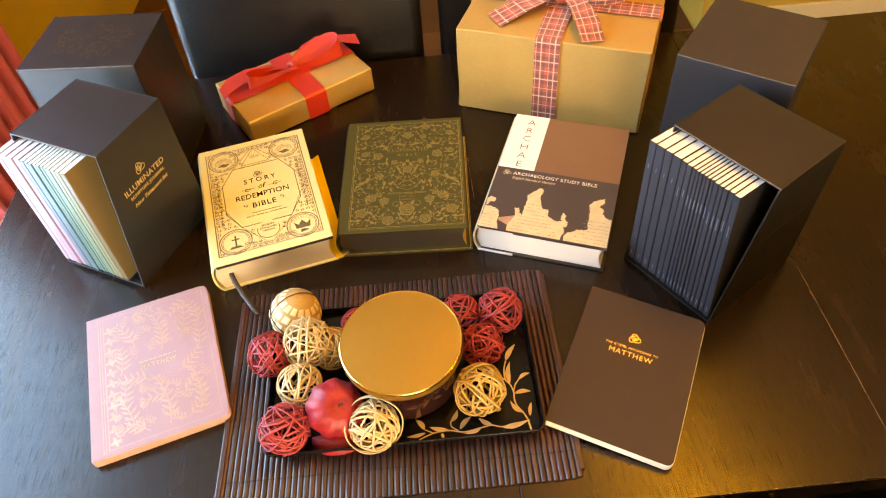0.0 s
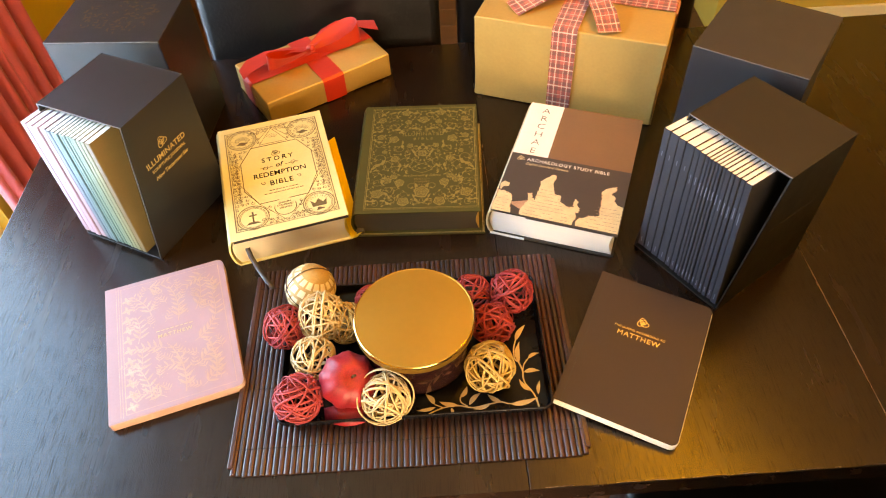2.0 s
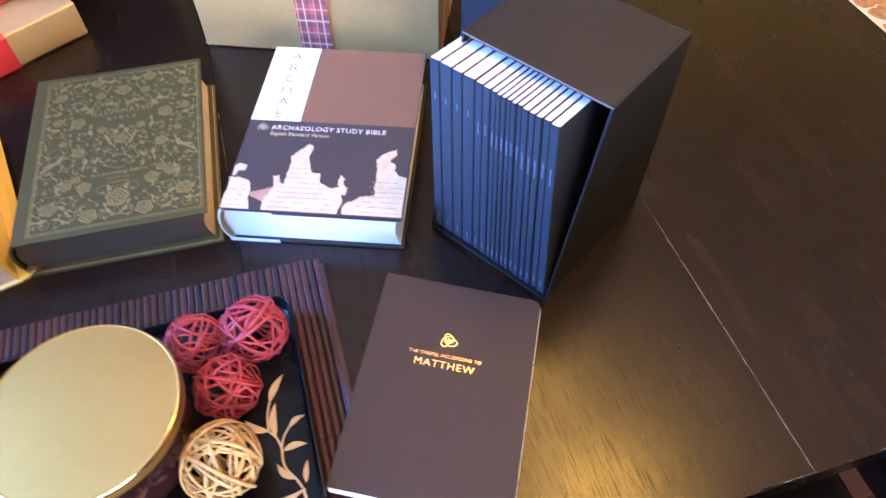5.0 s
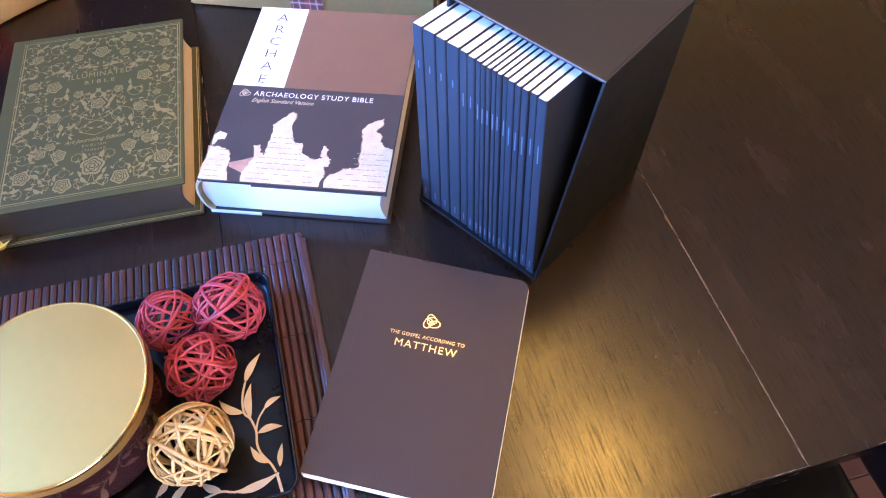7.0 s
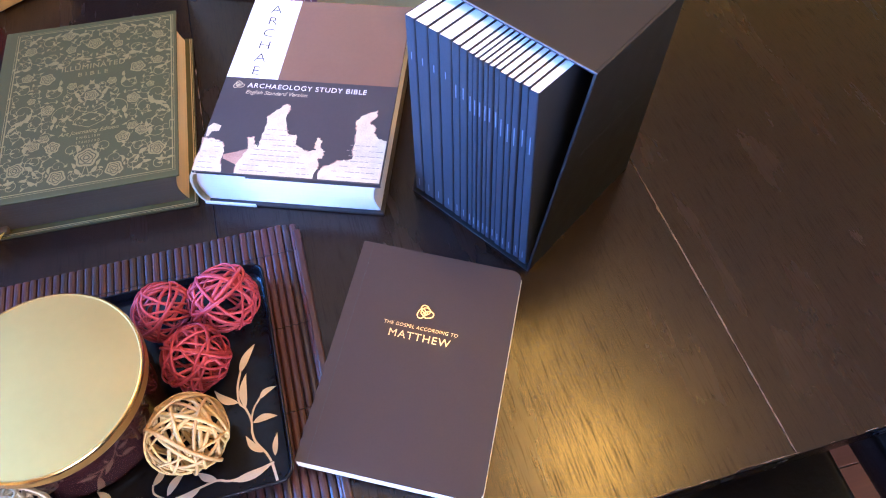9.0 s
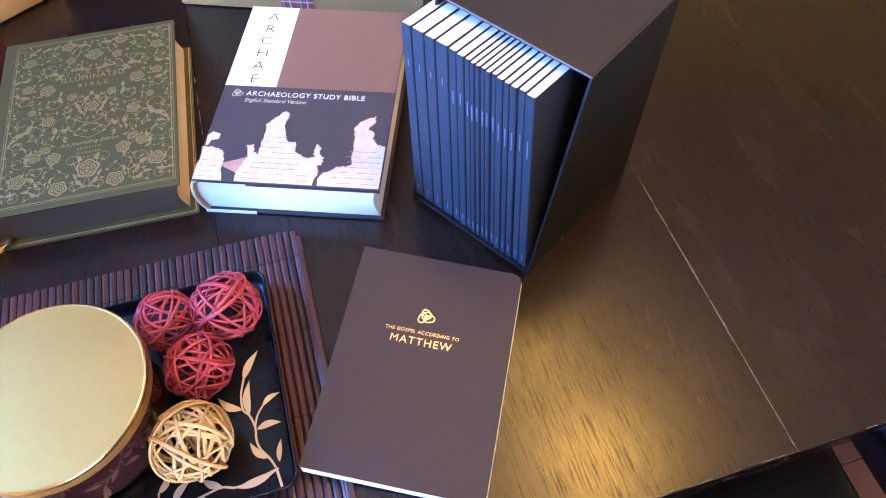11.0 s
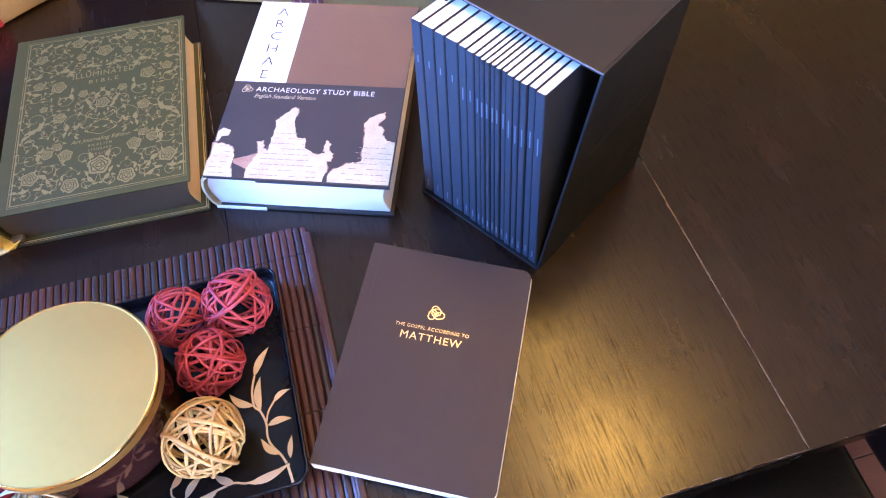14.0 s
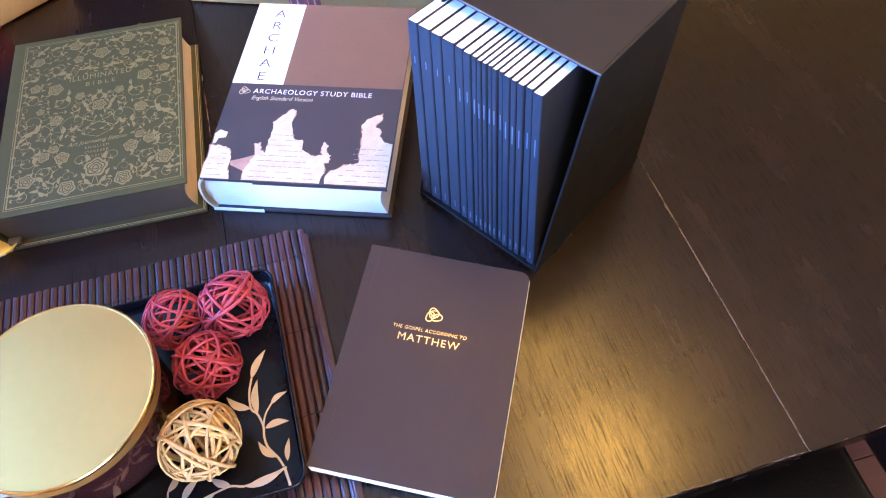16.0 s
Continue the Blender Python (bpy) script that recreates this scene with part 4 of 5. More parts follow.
# white-jacketed book
STW, STH, STT = 0.170, 0.254, 0.0535
st = hardback("redemption_book", pose(-0.0393, 0.2473, TOP, 0, 0, 14.3), STW, STH, STT, "thick white hardback with dark line ornament and yellow fore-edge", M["cream_jacket"], M["cream_page"], fore=M["yellow_page"])
# dark strip that stands in for the shade under the front cover
part("cover_shadow_edge", box(-STW / 2 + 0.004, STW / 2 - 0.0005, -STH / 2 - 0.0006, -STH / 2 + 0.0035, STT - 0.0058, STT - 0.0012), M["cover_dark"], st)
bm = prism([(STW / 2 - 0.004, 0.003), (STW / 2 + 0.004, 0.0032), (STW / 2 + 0.0135, 0.0085), (STW / 2 + 0.0145, 0.0085), (STW / 2 + 0.0055, 0.0005), (STW / 2 - 0.004, 0.0003)], -STH / 2 + 0.001, STH / 2 - 0.022)
for v in bm.verts:
    v.co = Vector((v.co.x, v.co.z, v.co.y))
bmesh.ops.recalc_face_normals(bm, faces=bm.faces[:])
part("jacket_flap", bm, M["yellow_page"], st, "yellow curling jacket flap")
ink = bmesh.new()
hx, hy = 0.0735, 0.107
stroke(ink, rect(-hx, -hy, hx, hy), 0.0012, 0, True)
stroke(ink, rect(-hx + 0.0028, -hy + 0.0028, hx - 0.0028, hy - 0.0028), 0.0005, 0, True)
ox, oy, cxx, cyy = 0.055, 0.062, 0.036, 0.030
octo = [(-cxx, -oy), (cxx, -oy), (ox, -cyy), (ox, cyy), (cxx, oy), (-cxx, oy), (-ox, cyy), (-ox, -cyy)]
stroke(ink, octo, 0.0012, 0, True)
for sx in (-1, 1):
    stroke(ink, [(sx * 0.002, hy - 0.004), (sx * cxx, oy), (sx * (hx - 0.004), cyy * 0.15), (sx * cxx, -oy), (sx * 0.002, -hy + 0.004)], 0.0008, 0.00002)
    for sy in (-1, 1):
        c = (sx * (hx - 0.0255), sy * (hy - 0.0210))
        for r, wd in ((0.0228, 0.0014), (0.0200, 0.0008), (0.0182, 0.0006)):
            stroke(ink, ring(*c, r, 40), wd, 0.00003, True)
        if sy < 0 and sx < 0:
            blob(ink, rect(c[0] - 0.0012, c[1] - 0.010, c[0] + 0.0012, c[1] + 0.012), 0.0001)
            blob(ink, rect(c[0] - 0.0055, c[1] + 0.0035, c[0] + 0.0055, c[1] + 0.006), 0.00012)
            blob(ink, [(c[0] - 0.011, c[1] - 0.012), (c[0] + 0.011, c[1] - 0.012), (c[0] + 0.005, c[1] - 0.008), (c[0] - 0.006, c[1] - 0.0075)], 0.0001)
        elif sy < 0:
            blob(ink, [(c[0] - 0.010, c[1] - 0.006), (c[0] + 0.010, c[1] - 0.006), (c[0] + 0.012, c[1] + 0.007), (c[0] + 0.006, c[1] + 0.001), (c[0], c[1] + 0.009), (c[0] - 0.006, c[1] + 0.001), (c[0] - 0.012, c[1] + 0.007)], 0.0001)
            for k in range(9):
                a = radians(30 + 15 * k)
                stroke(ink, [(c[0] + 0.0125 * math.cos(a), c[1] + 0.0125 * math.sin(a)), (c[0] + 0.017 * math.cos(a), c[1] + 0.017 * math.sin(a))], 0.0005, 0.0001)
            blob(ink, ring(c[0], c[1] - 0.011, 0.0055, 18, 3, 0.25, 0.5, 0.5), 0.0001)
        else:
            for k in range(4):
                stroke(ink, [(c[0] + (0.013 - 0.0022 * k) * math.cos(a), c[1] - 0.006 + (0.013 - 0.0022 * k) * math.sin(a)) for a in (math.pi * i / 12 for i in range(13))], 0.0006, 0.0001)
            blob(ink, ring(c[0], c[1] - 0.009, 0.008, 20, 4, 0.2, sx, 0.45), 0.0001)
            for k in range(10):
                a = radians(36 * k)
                stroke(ink, [(c[0] + 0.0145 * math.cos(a), c[1] + 0.0145 * math.sin(a)), (c[0] + 0.0175 * math.cos(a), c[1] + 0.0175 * math.sin(a))], 0.0006, 0.0001)
    # side scrolls and small triangles
    for i in range(9):
        v = -0.048 + 0.012 * i
        stroke(ink, spiral(sx * (hx - 0.0085), v, 0.0046, 1.2, i * 1.3, sx), 0.0008, 0.00004)
        stroke(ink, spiral(sx * (hx - 0.0105), v + 0.006, 0.0030, 1.0, i * 2.1, -sx), 0.0007, 0.00004)
        leaf(ink, sx * (hx - 0.013), v, sx * (hx - 0.0095), v + 0.0045, 0.4, 0.00005)
    for i in range(5):
        stroke(ink, spiral(sx * (0.010 + 0.006 * i), hy - 0.008 - 0.001 * i, 0.0036, 1.0, i, sx), 0.0008, 0.00004)
        stroke(ink, spiral(sx * (0.010 + 0.006 * i), -hy + 0.008 + 0.001 * i, 0.0036, 1.0, i + 2, -sx), 0.0008, 0.00004)
for k in range(7):
    a = radians(45 + 15 * k)
    stroke(ink, [(0.004 * math.cos(a), oy + 0.013 + 0.004 * math.sin(a)), (0.013 * math.cos(a), oy + 0.013 + 0.013 * math.sin(a))], 0.0005, 0.00004)
stroke(ink, [(-0.022, oy + 0.004), (0, hy - 0.006), (0.022, oy + 0.004)], 0.0008, 0.00005, True)
stroke(ink, ring(0, -0.0777, 0.0158, 36), 0.0011, 0.00006, True)
# small scrolls that fill the corners between the octagon and the frame
for ix in range(19):
    for iy in range(28):
        x, y = -0.0684 + 0.0076 * ix, -0.1026 + 0.0076 * iy
        ax, ay = abs(x), abs(y)
        if ax < ox + 0.004 and ay < oy + 0.004 and (ax - cxx) / (ox - cxx) + (ay - cyy) / (oy - cyy) < 1.25:
            continue
        if math.hypot(ax - (hx - 0.0255), ay - (hy - 0.0210)) < 0.0255 or math.hypot(x, y + 0.0777) < 0.019 or (ax < 0.020 and 0.060 < y < 0.098):
            continue
        stroke(ink, spiral(x, y, 0.0031, 1.0, 1.7 * ix + 2.3 * iy, 1 if x > 0 else -1, 12), 0.0007, 0.00004)
        leaf(ink, x, y, x + 0.0036 * math.cos(iy + 0.6 * ix), y + 0.0036 * math.sin(iy + 0.6 * ix), 0.45, 0.00005, 4)
ZC = STT + 0.0003
tagged(part("line_ornament", ink, M["grey_ink"], st, "dark printed line ornament", m=pose(0, 0, ZC) @ Matrix.Diagonal((1.01, 1.05, 1, 1))), kind="stuff")
badge = bmesh.new()
blob(badge, ring(0, -0.0777, 0.0150, 36), 0)
part("badge", badge, M["cream_jacket"], st, m=pose(0, 0, ZC + 0.0002))
for i, s in enumerate(("ENGLISH", "STANDARD", "VERSION")):
    lettering(s, 0.0046, M["grey_ink"], st, pose(0, -0.0722 - 0.0056 * i, ZC + 0.0004), bold=0.0001)
for s, z, y, sp in (("STORY", 0.0140, 0.0295, 1.5), ("of", 0.0140, 0.0135, 1.0), ("REDEMPTION", 0.0150, -0.0045, 1.02), ("BIBLE", 0.0150, -0.0255, 1.15)):
    lettering(s, z, M["black_ink"], st, pose(0.0015, y, ZC), space=sp, bold=0.00008, shear=0.25 if s == "of" else 0, width={"STORY": 0.049, "of": 0.012, "REDEMPTION": 0.080, "BIBLE": 0.035}[s])
for sx in (-1, 1):
    bm = bmesh.new()
    stroke(bm, spiral(sx * 0.022 + 0.002, 0.0115, 0.005, 1.0, 0.5, sx), 0.0009)
    stroke(bm, [(sx * 0.010 + 0.002, 0.0115), (sx * 0.030 + 0.002, 0.0120)], 0.0007)
    stroke(bm, spiral(sx * 0.027 + 0.002, -0.022, 0.004, 0.9, 2.5, -sx), 0.0009)
    tagged(part("flourish", bm, M["black_ink"], st, m=pose(0, 0, ZC)), kind="stuff")
for y, w2 in ((-0.041, 0.022), (-0.047, 0.030)):
    bm = bmesh.new()
    for k in range(9):
        blob(bm, rect(-w2 + 2 * w2 * k / 9, y - 0.0007, -w2 + 2 * w2 * (k + 0.8) / 9, y + 0.0007))
    part("small_print_bar", bm, M["grey_ink"], st, m=pose(0.003, 0, ZC))
knot_mark(M["grey_ink"], st, pose(0.000, 0.043, ZC), 0.010)
# grey ribbon marker hanging from the pages to the table
mk = [Vector((-0.066, -STH / 2 + 0.03, 0.030)), Vector((-0.066, -STH / 2 + 0.001, 0.030)), Vector((-0.064, -STH / 2 - 0.008, 0.022)), Vector((-0.058, -STH / 2 - 0.024, 0.0105)), Vector((-0.050, -STH / 2 - 0.045, 0.0075)), Vector((-0.043, -STH / 2 - 0.062, 0.0065))]
part("ribbon_marker", thicken(strip(mk, [(0.0035, 0.0006, 0)] * 6), 0.0004), M["marker"], st, "thin grey satin ribbon marker")

# archaeology book
ARW, ARH, ART = 0.1825, 0.2572, 0.0499
ar = hardback("archaeology_book", pose(0.4099, 0.2317, TOP, 0, 0, -20.3), ARW, ARH, ART, "thick study book with brown and white jacket and torn scroll print", M["cover_dark"], M["page"], board=0.003, spine_mat=M["scroll"])
ZC = ART + 0.0002
L, R_, B_, T_ = -ARW / 2, ARW / 2, -ARH / 2, ARH / 2
split = 0.0
stripx = -0.0362


def sheet(name, x0, y0, x1, y1, material, z=0.0, label=""):
    return part(name, box(x0, x1, y0, y1, ZC + z, ZC + z + 0.0004), material, ar, label)


sheet("jacket_white", L, split, stripx, T_, M["white_jacket"], label="white upper strip of the jacket")
sheet("jacket_brown", stripx, split, R_, T_, M["brown_jacket"], label="plain brown upper field of the jacket")
sheet("jacket_dark", L, B_, R_, split, M["dark_jacket"], label="dark lower band of the jacket")
part("crease", box(L + 0.012, L + 0.0128, split, T_, ZC + 0.0004, ZC + 0.0007), M["page"], ar)
# torn scroll pieces: ragged upper edges over the band's lower rim
rg = random.Random(9)


def torn(profile, name):
    b = bmesh.new()
    pts = [(L + ARW * profile[0][0], B_ + 0.0008)]
    for (u0, v0), (u1, v1) in zip(profile, profile[1:]):
        for k in range(5):
            t = k / 5
            pts.append((L + ARW * (u0 + (u1 - u0) * t) + rg.uniform(-0.0009, 0.0009), B_ + ARH * (v0 + (v1 - v0) * t) + rg.uniform(-0.0009, 0.0009)))
    pts.append((L + ARW * profile[-1][0], B_ + ARH * profile[-1][1]))
    pts.append((L + ARW * profile[-1][0], B_ + 0.0008))
    blob(b, pts)
    bmesh.ops.triangulate(b, faces=b.faces[:])
    rim = bmesh.new()
    edge = pts[1:-1]
    for k in range(0, len(edge) - 4, 4):
        if rg.random() < 0.7:
            stroke(rim, edge[k:k + 4], rg.uniform(0.0005, 0.0011))
    tagged(part("burnt_rim", rim, M["scroll_brown"], ar, "brown ragged rim of the scroll print", m=pose(0, 0, ZC + 0.0008)), kind="stuff")
    return part(name, b, M["scroll"], ar, "cream printed scroll fragment with ragged edge", m=pose(0, 0, ZC + 0.0007))


torn(((0.004, 0.01), (0.004, 0.165), (0.053, 0.162), (0.112, 0.153), (0.132, 0.121), (0.141, 0.057), (0.158, 0.01)), "scroll_fragment")
torn(((0.224, 0.01), (0.225, 0.054), (0.263, 0.126), (0.238, 0.178), (0.278, 0.186), (0.284, 0.153), (0.313, 0.138), (0.314, 0.201), (0.324, 0.262), (0.308, 0.296), (0.357, 0.333), (0.399, 0.370), (0.428, 0.350), (0.416, 0.293), (0.443, 0.213), (0.500, 0.208), (0.510, 0.162), (0.580, 0.132), (0.621, 0.138), (0.612, 0.166), (0.621, 0.206), (0.646, 0.187), (0.645, 0.154), (0.673, 0.142), (0.669, 0.103), (0.645, 0.100), (0.661, 0.059), (0.644, 0.024)), "scroll_fragment")
torn(((0.670, 0.028), (0.672, 0.055), (0.754, 0.094), (0.827, 0.110), (0.824, 0.188), (0.815, 0.268), (0.801, 0.295), (0.840, 0.338), (0.909, 0.362), (0.920, 0.334), (0.882, 0.298), (0.918, 0.279), (0.918, 0.245), (0.943, 0.219), (0.994, 0.208)), "scroll_fragment")
for outline, ink in (
    (((0.010, 0.170), (0.004, 0.221), (0.028, 0.243), (0.074, 0.232), (0.071, 0.204), (0.034, 0.199), (0.024, 0.174)), M["scroll"]),
    (((0.144, 0.070), (0.139, 0.090), (0.210, 0.108), (0.260, 0.126), (0.288, 0.076), (0.221, 0.045)), M["scroll_brown"]),
):
    bm = bmesh.new()
    blob(bm, [(L + ARW * u, B_ + ARH * v) for u, v in outline])
    bmesh.ops.triangulate(bm, faces=bm.faces[:])
    part("scroll_fragment", bm, ink, ar, m=pose(0, 0, ZC + 0.00065))
bm = bmesh.new()
for row in range(9):
    v = 0.02 + 0.026 * row
    for u0, u1, top in ((0.02, 0.11, 0.15), (0.25 + 0.010 * row, 0.62 - 0.020 * row, 0.24), (0.72 + 0.014 * row, 0.985, 0.20)):
        if v > top:
            continue
        u = u0
        while u < u1:
            ln = rg.uniform(0.012, 0.05)
            if rg.random() < 0.75:
                y = B_ + ARH * v
                blob(bm, rect(L + ARW * u, y - 0.0004, L + ARW * min(u1, u + ln), y + 0.0004))
            u += ln + 0.008
tagged(part("scroll_writing_bar", bm, M["text_ink"], ar, m=pose(0, 0, ZC + 0.0009)), kind="stuff")
for i, ch in enumerate("ARCHAE"):
    lettering(ch, 0.0185, M["black_ink"], ar, pose(L + 0.0288, T_ - 0.0178 - 0.0200 * i, ZC + 0.0005), bold=-0.0003, squeeze=1.1)
lettering("ARCHAEOLOGY STUDY BIBLE", 0.0094, M["white_jacket"], ar, pose(-0.0025, split - 0.0110, ZC + 0.0005), space=1.1, width=0.1255)
lettering("English Standard Version", 0.0074, M["scroll"], ar, pose(-0.0330, split - 0.0205, ZC + 0.0005), shear=0.3, width=0.065)
knot_mark(M["scroll"], ar, pose(-0.0750, split - 0.0110, ZC + 0.0005), 0.0085)
part("jacket_edge", box(L + 0.052, R_, B_ - 0.0006, B_ + 0.001, ART - 0.0042, ART + 0.0005), M["dark_jacket"], ar)
part("jacket_edge", box(L, L + 0.052, B_ - 0.0012, B_ + 0.0004, -0.0, 0.0032), M["white_jacket"], ar)


# dark brown and pink softback journals
def softback(name, m, w, h, t, label, cover, pages):
    b = thing(name, m, label, "journal", "journals on the table")
    radii = [0.0008, 0.009, 0.009, 0.0008]
    part("page_block", prism(rounded(w - 0.0006, h - 0.0004, radii, 5, 0.0009, -0.0013), 0.0006, t - 0.0006), pages, b)
    part("front_cover", prism(rounded(w, h, radii, 6), t - 0.0006, t, 0.0002), cover, b)
    part("back_cover", prism(rounded(w, h, radii, 6), 0, 0.0006), cover, b)
    part("spine", box(-w / 2 - 0.0006, -w / 2 + 0.0002, -h / 2, h / 2, 0, t, 0.0003), cover, b)
    return b


JW, JH, JT = 0.149, 0.2062, 0.0115
mj = softback("scripture_journal", pose(0.4450, -0.0873, TOP + 0.0074, 2.0, 2.8, -26.9), JW, JH, JT, "dark brown softback journal with gold foil title", M["brown_cover"], M["page"])
ZC = JT + 0.0002
part("hinge_crease", box(-JW / 2 + 0.0085, -JW / 2 + 0.0092, -JH / 2 + 0.001, JH / 2 - 0.001, JT - 0.0001, JT + 0.00015), M["cover_dark"], mj)
knot_mark(M["pale_foil"], mj, pose(-0.0035, 0.0435, ZC), 0.0110)
lettering("THE GOSPEL ACCORDING TO", 0.0046, M["pale_foil"], mj, pose(-0.0040, 0.0280, ZC), space=1.12, shear=0.1, width=0.0655)
lettering("MATTHEW", 0.0098, M["pale_foil"], mj, pose(-0.0035, 0.0190, ZC), space=1.15, width=0.0540)

PW, PH, PT = 0.1645, 0.2190, 0.0135
pk = softback("illuminated_journal", pose(-0.1602, -0.0206, TOP, 0, 0, 17.3), PW, PH, PT, "dusty pink softback journal with gold foil leaves", M["pink_cover"], M["pink_page"])
ZC = PT + 0.0002
foil = bmesh.new()
for k in (0.0145, 0.0175):
    stroke(foil, [(-PW / 2 + k, -PH / 2 + 0.004), (-PW / 2 + k, PH / 2 - 0.004)], 0.0007)
stroke(foil, rect(-PW / 2 + 0.021, -PH / 2 + 0.007, PW / 2 - 0.008, PH / 2 - 0.007), 0.0008, 0, True)
rg = random.Random(31)
for i in range(11):
    y = -PH / 2 + 0.016 + 0.0172 * i
    for s in (0.0, 1.9, 3.4, 5.0):
        leaf(foil, -PW / 2 + 0.029, y, -PW / 2 + 0.029 + 0.0085 * math.cos(s), y + 0.0085 * math.sin(s), 0.5, 0.00003)
    blob(foil, ring(-PW / 2 + 0.028, y, 0.0028, 12, 4, 0.2, i), 0.00006)
for x, y, a, ln, n in (
    (0.012, 0.020, 1.35, 0.066, 11), (0.012, -0.094, 1.40, 0.078, 12), (-0.022, 0.040, 1.75, 0.052, 9), (-0.030, -0.090, 1.55, 0.062, 10), (0.036, 0.030, 1.05, 0.056, 9), (0.050, -0.088, 1.30, 0.066, 10),
    (-0.006, -0.020, 2.55, 0.042, 8), (0.030, -0.022, 0.45, 0.042, 8), (0.058, 0.004, 1.2, 0.050, 8), (-0.042, 0.000, 1.25, 0.046, 8), (0.058, 0.092, 3.3, 0.036, 7), (-0.030, 0.092, -0.2, 0.036, 7), (0.018, -0.052, 2.75, 0.038, 7),
    (0.030, -0.060, 0.6, 0.036, 7), (-0.044, -0.050, 1.1, 0.040, 7), (0.064, 0.050, 1.5, 0.036, 6), (-0.012, -0.094, 2.4, 0.040, 7), (0.034, -0.094, 0.6, 0.034, 6),
):
    sprig(foil, x, y, a, ln, round(n * 0.6), 0.22, 0.0170)
for i in range(46):
    x, y = -0.044 + 0.0205 * (i % 6) + rg.uniform(-0.005, 0.005), -0.090 + 0.0235 * (i // 6) + rg.uniform(-0.005, 0.005)
    if abs(y + 0.006) > 0.020:
        sprig(foil, x, y, rg.uniform(0.6, 2.5), rg.uniform(0.016, 0.026), 4, 0.22, 0.0095)
for i in range(90):
    x, y = rg.uniform(-0.048, 0.066), rg.uniform(-0.096, 0.096)
    if abs(y - 0.006) > 0.012:
        blob(foil, ring(x, y, rg.uniform(0.0005, 0.0012), 8), 0.00008)
tagged(part("foil_leaf_ornament", foil, M["rose_foil"], pk, "pale gold foil leaves and berries", m=pose(0, 0, ZC)), kind="stuff")
lettering("MATTHEW", 0.0080, M["pale_foil"], pk, pose(0.006, 0.002, ZC), space=1.25, bold=0.0001)
bm = bmesh.new()
for k in range(8):
    blob(bm, rect(-0.018 + 0.0062 * k, 0.0105, -0.0135 + 0.0062 * k, 0.0118))
part("small_print_bar", bm, M["pale_foil"], pk, m=pose(0, 0, ZC))


# ---- slipcases ----
def slipcase(m, w, d_top, d_base, h, board, label, name="slipcase"):
    """Local x runs along the open front, y to the back; the origin is the base's back right corner."""
    c = thing(name, m, label, "slipcase", "slipcases on the table")
    t = 0.0026
    for x in (-w, -t):
        bm = prism([(-d_base, 0.0), (0.0, 0.0), (0.0, h), (-d_top, h)], x, x + t, 0.0005)
        for v in bm.verts:
            v.co = Vector((v.co.z, v.co.x, v.co.y))
        bmesh.ops.recalc_face_normals(bm, faces=bm.faces[:])
        part("side_panel", bm, board, c)
    part("top_panel", box(-w + t, -t, -d_top, -t, h - t, h - 0.0002, 0.0004), board, c)
    part("worn_edge", box(-w, 0, -d_top - 0.0003, -d_top + 0.0006, h - 0.0014, h + 0.0001, 0.0002, 1), M["worn_board"], c, "pale worn front edge")
    part("base_panel", box(-w + t, -t, -d_base, -t, 0.0002, t, 0.0004), board, c)
    part("back_panel", box(-w + t, -t, -t, -0.0003, 0.0, h - 0.0002, 0.0004), board, c)
    return c


def volume(m, t, w, h, cover, title, label, bar=True):
    """A slim softback standing upright: spine to local -y."""
    b = thing("journal_volume", m, label, "journal", "journals in the slipcase")
    part("cover", thicken_u(t, w, h), cover, b)
    part("page_block", box(0.0005, t - 0.0005, -w + 0.0007, -0.0006, 0.0008, h - 0.0003, 0.0002, 1), M["top_page"], b)
    if bar:
        z0 = h * (0.80 - 0.14 * title)
        part("spine_title_bar", box(t / 2 - 0.0005, t / 2 + 0.0005, -w - 0.0002, -w + 0.0001, z0, z0 + 0.007 + 0.014 * title), M["page_grey"], b)
        part("spine_mark_bar", box(t / 2 - 0.0005, t / 2 + 0.0005, -w - 0.0002, -w + 0.0001, 0.007, 0.016), M["page_grey"], b)
    return b


M["page_grey"] = mat("pale_grey_print", (0.16, 0.175, 0.22), 0.5)


def thicken_u(t, w, h):
    """A folded cover: two sides and a spine."""
    k = 0.0005
    r = min(0.0012, t * 0.3)
    out = [(0, 0), (0, -w + r), (r * 0.35, -w + r * 0.35), (r, -w), (t - r, -w), (t - r * 0.35, -w + r * 0.35), (t, -w + r), (t, 0), (t - k, 0), (t - k, -w + r + k), (t - r, -w + k), (r, -w + k), (k, -w + r + k), (k, 0)]
    return prism(out, 0, h)


